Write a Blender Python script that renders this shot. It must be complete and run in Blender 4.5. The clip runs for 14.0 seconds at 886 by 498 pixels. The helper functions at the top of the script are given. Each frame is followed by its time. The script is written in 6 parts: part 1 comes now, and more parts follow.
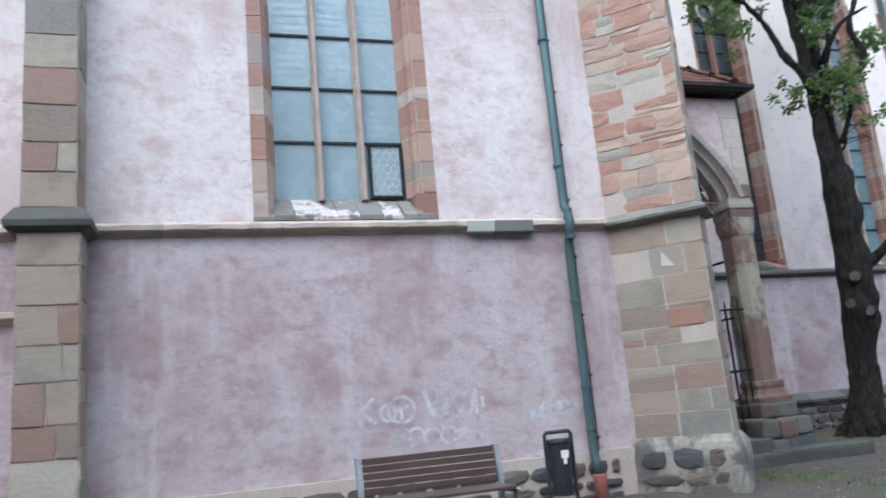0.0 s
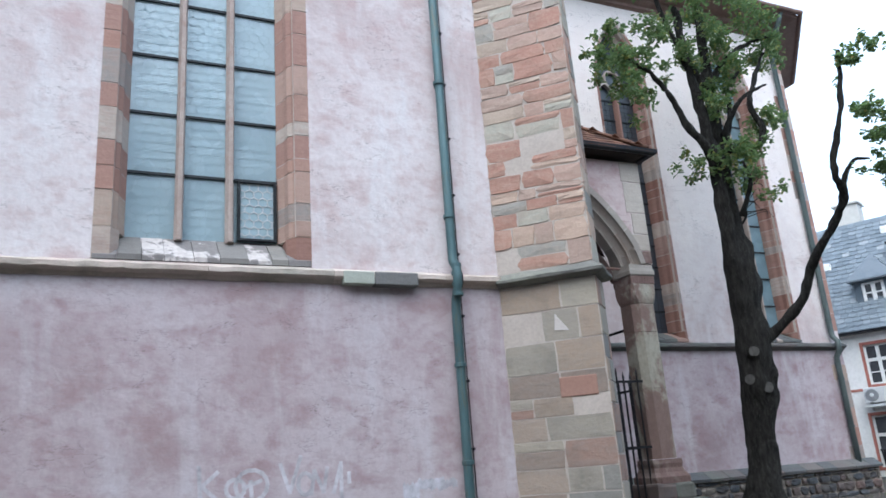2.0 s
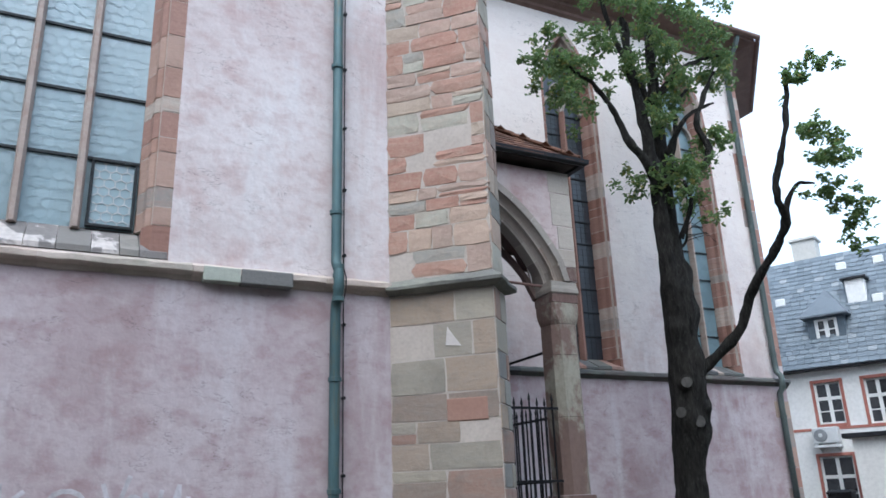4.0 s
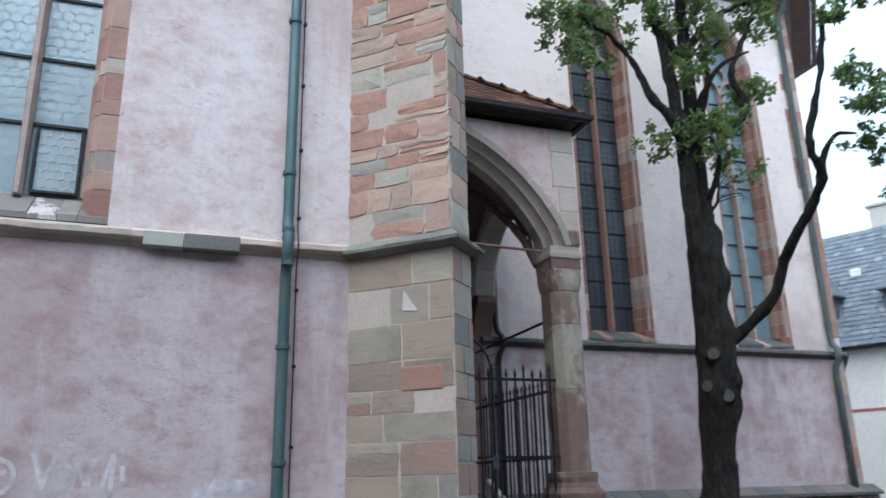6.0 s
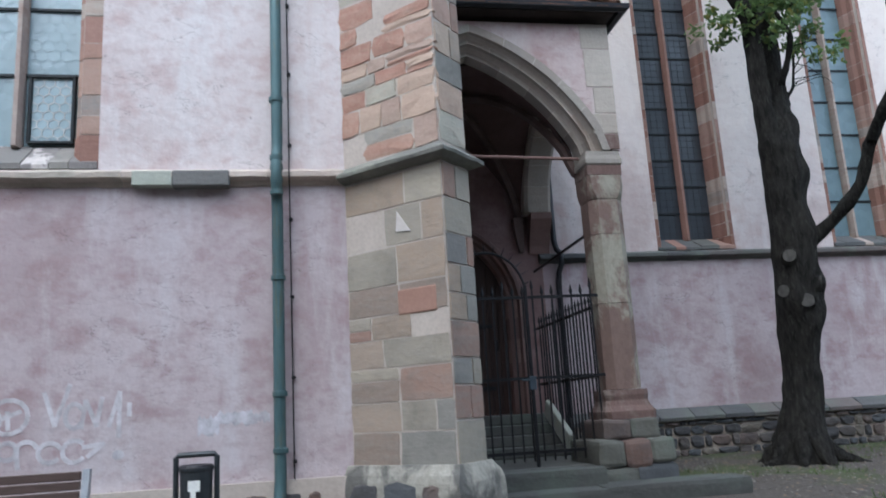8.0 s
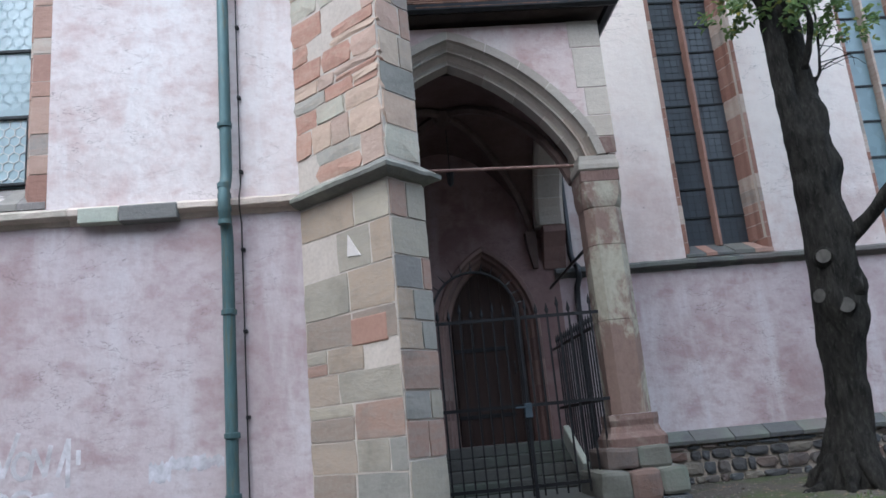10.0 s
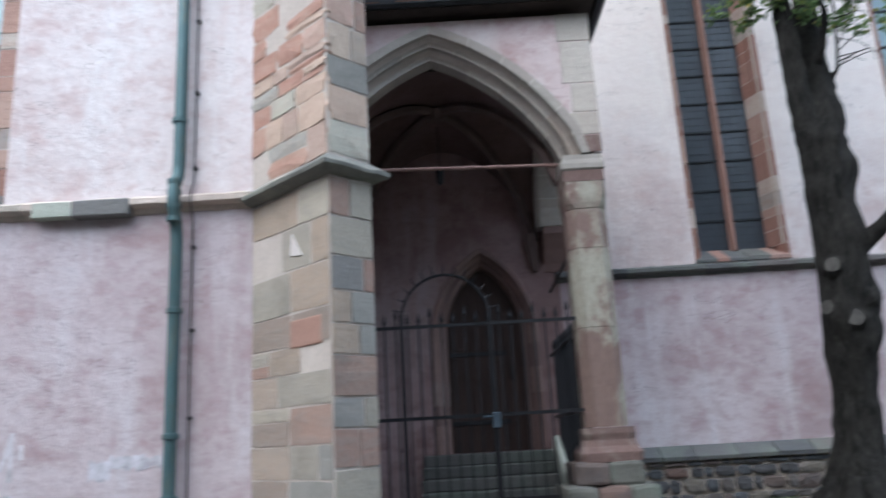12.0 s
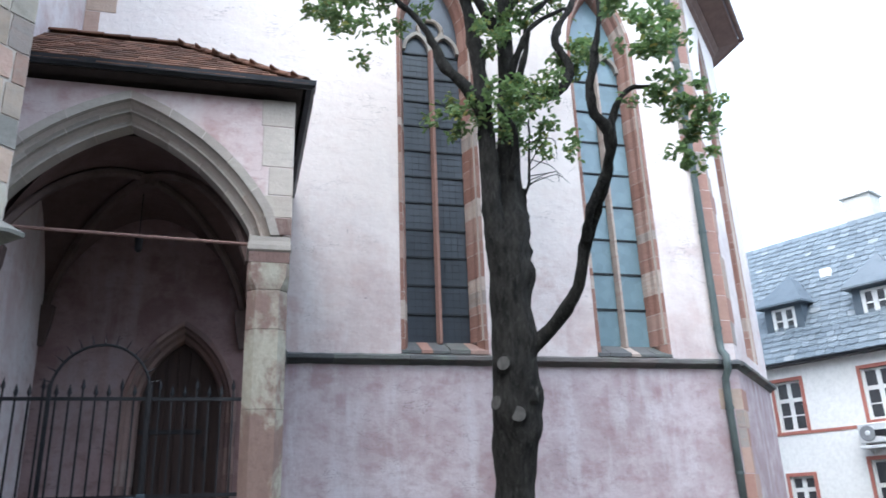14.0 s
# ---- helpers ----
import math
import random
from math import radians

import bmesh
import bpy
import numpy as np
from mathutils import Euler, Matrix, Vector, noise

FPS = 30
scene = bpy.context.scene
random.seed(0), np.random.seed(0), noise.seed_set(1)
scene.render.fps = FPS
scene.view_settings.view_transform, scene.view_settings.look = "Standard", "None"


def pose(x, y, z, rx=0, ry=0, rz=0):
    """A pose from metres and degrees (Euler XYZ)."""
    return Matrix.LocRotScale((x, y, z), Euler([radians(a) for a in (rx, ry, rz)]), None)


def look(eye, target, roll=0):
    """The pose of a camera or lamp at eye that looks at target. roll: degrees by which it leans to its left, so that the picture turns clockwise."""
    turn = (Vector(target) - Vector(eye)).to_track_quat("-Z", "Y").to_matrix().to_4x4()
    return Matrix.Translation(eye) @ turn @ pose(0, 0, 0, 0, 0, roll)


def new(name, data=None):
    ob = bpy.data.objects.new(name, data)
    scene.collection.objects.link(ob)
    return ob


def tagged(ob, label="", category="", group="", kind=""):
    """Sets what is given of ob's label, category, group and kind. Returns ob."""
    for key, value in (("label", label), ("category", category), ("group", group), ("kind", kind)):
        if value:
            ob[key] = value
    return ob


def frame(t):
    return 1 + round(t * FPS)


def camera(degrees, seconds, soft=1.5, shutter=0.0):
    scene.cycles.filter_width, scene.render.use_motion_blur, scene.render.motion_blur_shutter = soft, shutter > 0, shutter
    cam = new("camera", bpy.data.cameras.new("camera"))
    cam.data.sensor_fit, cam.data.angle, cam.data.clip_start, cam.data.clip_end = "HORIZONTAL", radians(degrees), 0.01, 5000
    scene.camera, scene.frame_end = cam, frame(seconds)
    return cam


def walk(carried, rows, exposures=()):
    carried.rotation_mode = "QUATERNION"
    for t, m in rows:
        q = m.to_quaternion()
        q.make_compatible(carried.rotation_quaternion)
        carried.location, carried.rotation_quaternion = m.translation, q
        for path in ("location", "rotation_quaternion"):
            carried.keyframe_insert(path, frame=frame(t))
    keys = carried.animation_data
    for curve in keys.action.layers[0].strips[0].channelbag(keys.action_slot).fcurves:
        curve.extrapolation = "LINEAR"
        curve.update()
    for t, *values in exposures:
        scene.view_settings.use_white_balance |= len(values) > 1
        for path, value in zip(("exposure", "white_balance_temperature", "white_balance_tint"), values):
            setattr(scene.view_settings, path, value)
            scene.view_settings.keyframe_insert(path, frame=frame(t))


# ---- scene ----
cam = camera(60.0, 14.0, soft=1.6, shutter=0.5)
PATH = [
    (0, (-0.146, -0.466, 1.205), (0.462, 1.394, 1.617), -5.2),
    (0.5, (-0.037, -0.336, 1.221), (0.664, 1.48, 1.682), -5.1),
    (1, (0.097, -0.183, 1.236), (0.836, 1.608, 1.732), -4.8),
    (1.5, (0.317, 0.0, 1.247), (1.123, 1.751, 1.78), -4.9),
    (2, (0.555, 0.241, 1.225), (1.362, 1.982, 1.789), -4.3),
    (2.5, (0.771, 0.434, 1.255), (1.654, 2.133, 1.833), -4.3),
    (3, (1.075, 0.639, 1.265), (1.998, 2.309, 1.865), -4.9),
    (3.2, (1.208, 0.672, 1.243), (2.123, 2.334, 1.874), -4.5),
    (5.3, (2.683, 0.741, 1.227), (3.489, 2.481, 1.795), 0.3),
    (5.5, (2.805, 0.743, 1.213), (3.595, 2.489, 1.784), 0.3),
    (6, (3.132, 0.729, 1.159), (3.793, 2.526, 1.736), -1.3),
    (6.5, (3.434, 0.752, 1.166), (3.981, 2.604, 1.686), -1.6),
    (7, (3.779, 0.802, 1.146), (4.278, 2.679, 1.626), -1.8),
    (7.5, (4.07, 0.826, 1.13), (4.447, 2.729, 1.616), -3.0),
    (8, (4.398, 0.835, 1.114), (4.747, 2.762, 1.523), -3.4),
    (8.2, (4.529, 0.838, 1.139), (4.894, 2.767, 1.523), -3.6),
    (10.3, (5.579, 1.294, 1.187), (5.718, 3.231, 1.664), -5.4),
    (10.5, (5.634, 1.335, 1.184), (5.788, 3.271, 1.663), -5.7),
    (11, (5.892, 1.403, 1.17), (5.889, 3.341, 1.664), -5.0),
    (11.5, (6.153, 1.453, 1.157), (6.063, 3.391, 1.645), -4.5),
    (11.8, (6.345, 1.474, 1.197), (6.245, 3.414, 1.673), -3.7),
    (12, (6.431, 1.462, 1.2), (6.422, 3.404, 1.678), -3.2),
    (12.5, (6.771, 1.401, 1.185), (6.962, 3.297, 1.792), -4.3),
    (13, (7.083, 1.321, 1.166), (7.471, 3.188, 1.768), -4.2),
    (13.5, (7.364, 1.312, 1.176), (7.822, 3.153, 1.81), -2.6),
    (14, (7.675, 1.188, 1.138), (8.17, 3.012, 1.793), -2.1),
]
EXPOSURES = [(0.0, 1.89, 5680, 6), (3.0, 1.71, 5680, 6), (6.5, 1.62, 5680, 6), (8.0, 1.69, 5690, 6), (11.0, 2.0, 5710, 6), (12.0, 2.03, 5740, 6.5), (12.5, 2.16, 5750, 6.5), (14.0, 2.33, 5750, 6.5)]
walk(cam, [(t, look(eye, target, roll)) for t, eye, target, roll in PATH], EXPOSURES)
# ---------------------------------------------------------------- world, sun
world = bpy.data.worlds.new("sky")
scene.world = world
world.use_nodes = True
wn = world.node_tree
sky = wn.nodes.new("ShaderNodeTexSky")
sky.sky_type = "NISHITA"
sky.sun_disc = False
sky.sun_elevation = radians(55)
sky.sun_rotation = radians(215)
sky.air_density, sky.dust_density, sky.ozone_density = 1.0, 4.0, 1.0
wn.nodes["Background"].inputs["Strength"].default_value = 0.05
wn.links.new(sky.outputs[0], wn.nodes["Background"].inputs["Color"])
# a thin white overcast over the blue
veil = wn.nodes.new("ShaderNodeBackground")
veil.inputs["Color"].default_value = (0.82, 0.91, 1.0, 1)
veil.inputs["Strength"].default_value = 0.42
both = wn.nodes.new("ShaderNodeAddShader")
wn.links.new(wn.nodes["Background"].outputs[0], both.inputs[0])
wn.links.new(veil.outputs[0], both.inputs[1])
wn.links.new(both.outputs[0], wn.nodes["World Output"].inputs["Surface"])
sun = new("sun", bpy.data.lights.new("sun", "SUN"))
sun.data.energy, sun.data.angle, sun.data.color = 0.6, radians(70), (1.0, 0.98, 0.96)
sun.matrix_world = look((-6, -12, 34), (8, 8, 0))


# ---------------------------------------------------------------- materials
def mat(name, rough=0.8, metal=0.0, spec=0.3):
    m = bpy.data.materials.new(name)
    m.use_nodes = True
    b = m.node_tree.nodes["Principled BSDF"]
    b.inputs["Roughness"].default_value = rough
    b.inputs["Metallic"].default_value = metal
    b.inputs["Specular IOR Level"].default_value = spec
    return m, m.node_tree, b


def node(nt, kind, **kw):
    n = nt.nodes.new(kind)
    for k, v in kw.items():
        n.inputs[k].default_value = v
    return n


def coords(nt, scale=(1, 1, 1)):
    tc = nt.nodes.new("ShaderNodeTexCoord")
    mp = nt.nodes.new("ShaderNodeMapping")
    mp.inputs["Scale"].default_value = scale
    nt.links.new(tc.outputs["Object"], mp.inputs["Vector"])
    return mp.outputs["Vector"]


def noise_tex(nt, vec, scale, detail=6, rough=0.55, distort=0.0):
    n = node(nt, "ShaderNodeTexNoise", Scale=scale, Detail=detail, Roughness=rough, Distortion=distort)
    nt.links.new(vec, n.inputs["Vector"])
    return n.outputs["Fac"]


def ramp(nt, fac, stops, mode="LINEAR"):
    r = nt.nodes.new("ShaderNodeValToRGB")
    r.color_ramp.interpolation = mode
    el = r.color_ramp.elements
    while len(el) < len(stops):
        el.new(0.5)
    for e, (p, c) in zip(el, stops):
        e.position = p
        e.color = (*c, 1) if len(c) == 3 else c
    nt.links.new(fac, r.inputs["Fac"])
    return r.outputs["Color"]


def mix(nt, fac, a, b, mode="MIX"):
    m = nt.nodes.new("ShaderNodeMix")
    m.data_type, m.blend_type = "RGBA", mode
    for key, v in (("Factor", fac), ("A", a), ("B", b)):
        sock = [s for s in m.inputs if s.name == key and (s.type == "RGBA" or key == "Factor")]
        s = [q for q in sock if q.type == ("VALUE" if key == "Factor" else "RGBA")][0]
        if isinstance(v, (int, float)):
            s.default_value = v
        elif isinstance(v, tuple):
            s.default_value = (*v, 1)
        else:
            nt.links.new(v, s)
    return [s for s in m.outputs if s.type == "RGBA"][0]


def bump(nt, b, height, strength=0.3, dist=0.02):
    n = node(nt, "ShaderNodeBump", Strength=strength, Distance=dist)
    nt.links.new(height, n.inputs["Height"])
    nt.links.new(n.outputs["Normal"], b.inputs["Normal"])


def grey(nt, fac, lo, hi, a=0.0, c=1.0):
    return ramp(nt, fac, [(lo, (a, a, a)), (hi, (c, c, c))])


def m_plaster(name, deep, base, pale, stain, grey_pale, sky_pale=None):
    """Limewashed plaster: broad clouds, patches, rain streaks, hair cracks, pits and trowel relief."""
    m, nt, b = mat(name, 0.92, spec=0.15)
    v = coords(nt)
    big = noise_tex(nt, v, 0.42, 5, 0.6, 0.25)
    blot = noise_tex(nt, coords(nt, (1, 1, 1.2)), 1.1, 8, 0.66, 0.4)
    patch = noise_tex(nt, coords(nt, (1.05, 1.05, 1.5)), 2.3, 7, 0.6, 0.15)
    small = noise_tex(nt, coords(nt, (1, 1, 1.4)), 6.5, 6, 0.62, 0.2)
    streak = noise_tex(nt, coords(nt, (2.4, 2.4, 0.42)), 1.15, 6, 0.6, 0.2)
    fine = noise_tex(nt, v, 26, 8, 0.65)
    c = ramp(nt, big, [(0.36, deep), (0.5, base), (0.64, pale)])
    c = mix(nt, grey(nt, blot, 0.46, 0.64, 0, 0.75), c, pale)
    c = mix(nt, grey(nt, patch, 0.50, 0.65, 0, 0.62), c, stain)
    c = mix(nt, grey(nt, streak, 0.52, 0.68, 0, 0.62), c, grey_pale)
    c = mix(nt, grey(nt, small, 0.50, 0.70, 0, 0.4), c, stain)
    c = mix(nt, grey(nt, fine, 0.45, 0.75, 0, 0.22), c, tuple(x * 0.7 for x in base))
    if sky_pale:
        # paler upwards over the pink: sky light put into the colour; the edge wanders
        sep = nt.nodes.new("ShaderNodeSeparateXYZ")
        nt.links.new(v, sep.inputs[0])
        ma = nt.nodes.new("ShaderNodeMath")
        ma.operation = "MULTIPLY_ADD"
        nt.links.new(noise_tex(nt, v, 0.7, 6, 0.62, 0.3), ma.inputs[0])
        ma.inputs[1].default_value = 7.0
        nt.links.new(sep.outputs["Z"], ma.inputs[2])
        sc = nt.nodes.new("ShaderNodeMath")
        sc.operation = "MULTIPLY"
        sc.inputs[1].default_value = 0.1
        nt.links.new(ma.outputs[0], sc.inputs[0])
        c = mix(nt, grey(nt, sc.outputs[0], 0.70, 1.0, 0, 0.72), c, sky_pale)
    crack = noise_tex(nt, coords(nt, (0.8, 0.8, 2.2)), 2.1, 5, 0.6, 0.4)
    hair = ramp(nt, crack, [(0.495, (0, 0, 0)), (0.5, (0.85, 0.85, 0.85)), (0.505, (0, 0, 0))])
    gate_ = grey(nt, noise_tex(nt, v, 1.7, 3, 0.5), 0.50, 0.60)
    c = mix(nt, mix(nt, 1.0, hair, gate_, "MULTIPLY"), c, tuple(x * 0.5 for x in deep))
    pit = noise_tex(nt, v, 15, 2, 0.4)
    c = mix(nt, grey(nt, pit, 0.77, 0.80, 0, 0.6), c, (0.22, 0.18, 0.18))
    nt.links.new(c, b.inputs["Base Color"])
    add = nt.nodes.new("ShaderNodeMath")
    add.operation = "ADD"
    nt.links.new(noise_tex(nt, coords(nt, (0.9, 0.9, 1.5)), 3.4, 4, 0.5, 0.3), add.inputs[0])
    nt.links.new(noise_tex(nt, v, 11, 10, 0.62, 0.3), add.inputs[1])
    bump(nt, b, add.outputs[0], 0.42, 0.022)
    return m


def m_stone(name, stops, band=(0.8, 0.8, 3.5), dark=0.35, bumpd=0.02, lichen=None):
    """Sandstone whose tint is drawn piece by piece, with bedding lines, pits and stains."""
    m, nt, b = mat(name, 0.88, spec=0.25)
    oi = nt.nodes.new("ShaderNodeObjectInfo")
    sh = nt.nodes.new("ShaderNodeVectorMath")
    sh.operation = "ADD"
    sc = nt.nodes.new("ShaderNodeVectorMath")
    sc.operation = "SCALE"
    sc.inputs["Scale"].default_value = 37.0
    cmb = nt.nodes.new("ShaderNodeCombineXYZ")
    for i in range(3):
        nt.links.new(oi.outputs["Random"], cmb.inputs[i])
    nt.links.new(cmb.outputs[0], sc.inputs[0])
    geo = nt.nodes.new("ShaderNodeNewGeometry")
    nt.links.new(geo.outputs["Position"], sh.inputs[0])
    nt.links.new(sc.outputs[0], sh.inputs[1])
    mp = nt.nodes.new("ShaderNodeMapping")
    mp.inputs["Scale"].default_value = band
    nt.links.new(sh.outputs[0], mp.inputs["Vector"])
    bed = noise_tex(nt, mp.outputs[0], 3.5, 8, 0.6, 0.5)
    mot = noise_tex(nt, sh.outputs[0], 2.2, 6, 0.6, 0.3)
    fine = noise_tex(nt, sh.outputs[0], 24, 8, 0.65)
    c = ramp(nt, oi.outputs["Random"], stops, "CONSTANT" if len(stops) > 3 else "LINEAR")
    c = mix(nt, grey(nt, bed, 0.47, 0.62, 0, 0.28), c, stops[len(stops) // 2][1])
    c = mix(nt, grey(nt, mot, 0.52, 0.78, 0, dark), c, tuple(x * 0.45 for x in stops[len(stops) // 2][1]))
    light = tuple(min(0.8, x * 1.45) for x in stops[len(stops) // 2][1])
    c = mix(nt, grey(nt, fine, 0.4, 0.8, 0, 0.3), c, light)
    if lichen:
        c = mix(nt, grey(nt, noise_tex(nt, sh.outputs[0], 1.3, 7, 0.65, 0.4), 0.48, 0.66, 0, 0.7), c, lichen)
    nt.links.new(c, b.inputs["Base Color"])
    add = nt.nodes.new("ShaderNodeMath")
    add.operation = "ADD"
    nt.links.new(bed, add.inputs[0])
    nt.links.new(fine, add.inputs[1])
    bump(nt, b, add.outputs[0], 0.4, bumpd)
    return m


def m_simple(name, lo, hi, scale=3.0, rough=0.7, metal=0.0, spec=0.3, bumps=0.2, bd=0.01, stretch=(1, 1, 1), streak=None):
    m, nt, b = mat(name, rough, metal, spec)
    v = coords(nt, stretch)
    a, f = noise_tex(nt, v, scale, 8, 0.6, 0.3), noise_tex(nt, v, scale * 9, 6, 0.6)
    c = ramp(nt, a, [(0.3, lo), (0.7, hi)])
    c = mix(nt, grey(nt, f, 0.4, 0.8, 0, 0.35), c, tuple(x * 0.55 for x in lo))
    if streak:
        c = mix(nt, grey(nt, noise_tex(nt, v, scale * 2.1, 6, 0.7, 0.6), 0.52, 0.68, 0, 0.8), c, streak)
    nt.links.new(c, b.inputs["Base Color"])
    bump(nt, b, f, bumps, bd)
    return m


def m_glass(name, tint, back, rough=0.3):
    """Old glazing: a dark leaded pane seen from outside, uneven and glossy."""
    m, nt, b = mat(name, rough, spec=0.9)
    v = coords(nt)
    vor = nt.nodes.new("ShaderNodeTexVoronoi")
    vor.inputs["Scale"].default_value = 6.0
    nt.links.new(v, vor.inputs["Vector"])
    n = noise_tex(nt, v, 1.1, 5, 0.6)
    c = ramp(nt, n, [(0.3, back), (0.7, tint)])
    sep = nt.nodes.new("ShaderNodeSeparateColor")
    nt.links.new(vor.outputs["Color"], sep.inputs[0])
    c = mix(nt, grey(nt, sep.outputs[0], 0.2, 0.9, 0, 0.3), c, tuple(min(1, x * 1.35) for x in tint))
    nt.links.new(c, b.inputs["Base Color"])
    bump(nt, b, vor.outputs["Distance"], 0.06, 0.006)
    return m


def m_leaf():
    m, nt, b = mat("oak_leaf", 0.5, spec=0.4)
    geo = nt.nodes.new("ShaderNodeNewGeometry")
    c = ramp(nt, geo.outputs["Random Per Island"], [(0.0, (0.045, 0.075, 0.036)), (0.5, (0.09, 0.135, 0.058)), (0.86, (0.15, 0.20, 0.08)), (0.95, (0.33, 0.27, 0.06)), (1.0, (0.22, 0.13, 0.04))])
    nt.links.new(c, b.inputs["Base Color"])
    tr = nt.nodes.new("ShaderNodeBsdfTranslucent")
    tr.inputs["Color"].default_value = (0.22, 0.34, 0.12, 1)
    ms = nt.nodes.new("ShaderNodeMixShader")
    ms.inputs["Fac"].default_value = 0.35
    nt.links.new(b.outputs[0], ms.inputs[1])
    nt.links.new(tr.outputs[0], ms.inputs[2])
    nt.links.new(ms.outputs[0], nt.nodes["Material Output"].inputs["Surface"])
    return m


def m_ground():
    m, nt, b = mat("earth_and_grass", 0.95, spec=0.1)
    v = coords(nt)
    a, f = noise_tex(nt, v, 0.55, 8, 0.65, 0.5), noise_tex(nt, v, 22, 8, 0.7)
    g = noise_tex(nt, v, 1.7, 8, 0.7, 0.3)
    c = ramp(nt, f, [(0.3, (0.042, 0.037, 0.033)), (0.7, (0.13, 0.116, 0.105))])
    c = mix(nt, grey(nt, a, 0.5, 0.62, 0, 0.7), c, (0.06, 0.085, 0.03))
    c = mix(nt, grey(nt, g, 0.5, 0.7, 0, 0.5), c, (0.085, 0.072, 0.062))
    nt.links.new(c, b.inputs["Base Color"])
    bump(nt, b, f, 0.6, 0.03)
    return m


RED, ROSE, TAN = (0.36, 0.20, 0.155), (0.41, 0.28, 0.23), (0.41, 0.33, 0.265)
PLASTER = m_plaster("pink_plaster", (0.505, 0.42, 0.415), (0.595, 0.52, 0.515), (0.69, 0.635, 0.635), (0.48, 0.34, 0.33), (0.70, 0.68, 0.69))
PLASTER_LOW = m_plaster("mauve_plaster", (0.35, 0.275, 0.285), (0.435, 0.36, 0.375), (0.52, 0.465, 0.485), (0.32, 0.215, 0.22), (0.57, 0.545, 0.575))
PLASTER_GABLE = m_plaster("rose_gable_plaster", (0.42, 0.295, 0.28), (0.50, 0.395, 0.385), (0.58, 0.51, 0.50), (0.36, 0.225, 0.21), (0.58, 0.545, 0.53))
# last colour: the upper wall's sky brightness, put into the plaster
PLASTER_PALE = m_plaster("skylit_choir_plaster", (0.50, 0.415, 0.405), (0.58, 0.505, 0.495), (0.66, 0.60, 0.59), (0.48, 0.35, 0.335), (0.68, 0.645, 0.64), (0.86, 0.785, 0.735))
# rose plaster of the porch's back wall, interior shade put into the colour
PLASTER_PORCH_SHADE = m_plaster("shaded_rose_porch_plaster", (0.20, 0.13, 0.125), (0.26, 0.175, 0.17), (0.31, 0.23, 0.23), (0.165, 0.095, 0.09), (0.32, 0.265, 0.27))
SANDSTONE = m_stone("sandstone", [(0.0, (0.30, 0.20, 0.16)), (0.14, (0.35, 0.28, 0.225)), (0.3, (0.32, 0.285, 0.235)), (0.44, (0.28, 0.18, 0.145)), (0.56, (0.235, 0.225, 0.205)), (0.68, (0.38, 0.335, 0.27)), (0.8, (0.255, 0.20, 0.165)), (0.9, (0.34, 0.265, 0.205))], dark=0.6)
GREYSTONE = m_stone("grey_sandstone", [(0.0, (0.19, 0.18, 0.17)), (0.3, (0.25, 0.235, 0.215)), (0.6, (0.20, 0.195, 0.19)), (0.85, (0.25, 0.205, 0.18))], dark=0.6)
UPPER_STONE = m_stone("red_sandstone", [(0.0, RED), (0.18, ROSE), (0.36, (0.45, 0.335, 0.265)), (0.5, (0.38, 0.225, 0.175)), (0.62, TAN), (0.74, (0.37, 0.27, 0.225)), (0.85, (0.40, 0.385, 0.325)), (0.93, (0.31, 0.30, 0.27))], dark=0.45)
JAMB = m_stone("jamb_stone", [(0.0, (0.35, 0.205, 0.165)), (0.2, (0.41, 0.29, 0.24)), (0.34, (0.30, 0.275, 0.255)), (0.5, (0.37, 0.235, 0.19)), (0.64, (0.46, 0.41, 0.36)), (0.76, (0.33, 0.20, 0.165)), (0.88, (0.42, 0.34, 0.28))], band=(0.8, 0.8, 5))
JAMB_RED = m_stone("red_jamb_stone", [(0.0, (0.25, 0.135, 0.105)), (0.25, (0.31, 0.185, 0.15)), (0.5, (0.36, 0.245, 0.205)), (0.68, (0.27, 0.155, 0.125)), (0.84, (0.46, 0.39, 0.34)), (0.95, (0.33, 0.30, 0.27))], band=(0.8, 0.8, 5))
# dull red stone of door and springer, porch shade put into its colour
PORTAL = m_stone("shaded_portal_stone", [(0.0, (0.20, 0.125, 0.11)), (0.35, (0.25, 0.17, 0.15)), (0.6, (0.17, 0.115, 0.105)), (0.85, (0.27, 0.21, 0.19))])
ARCHSTONE = m_stone("grey_arch_stone", [(0.0, (0.34, 0.30, 0.265)), (0.25, (0.39, 0.355, 0.31)), (0.5, (0.31, 0.28, 0.25)), (0.7, (0.37, 0.31, 0.265)), (0.88, (0.42, 0.385, 0.34))], lichen=(0.27, 0.25, 0.22))
RUBBLE = m_stone("rubble_stone", [(0.0, (0.065, 0.063, 0.065)), (0.3, (0.105, 0.092, 0.085)), (0.5, (0.13, 0.10, 0.088)), (0.68, (0.08, 0.085, 0.092)), (0.84, (0.17, 0.15, 0.125)), (0.94, (0.15, 0.098, 0.08))], band=(1, 1, 1.6), bumpd=0.03)
SLATEGREY = m_stone("dark_coping_stone", [(0.0, (0.085, 0.09, 0.095)), (0.5, (0.12, 0.12, 0.12)), (1.0, (0.17, 0.14, 0.13))], lichen=(0.15, 0.17, 0.145))
STRING = m_stone("weathered_string_stone", [(0.0, (0.48, 0.40, 0.35)), (1.0, (0.52, 0.45, 0.40))], band=(0.6, 0.6, 4), lichen=(0.25, 0.245, 0.20))
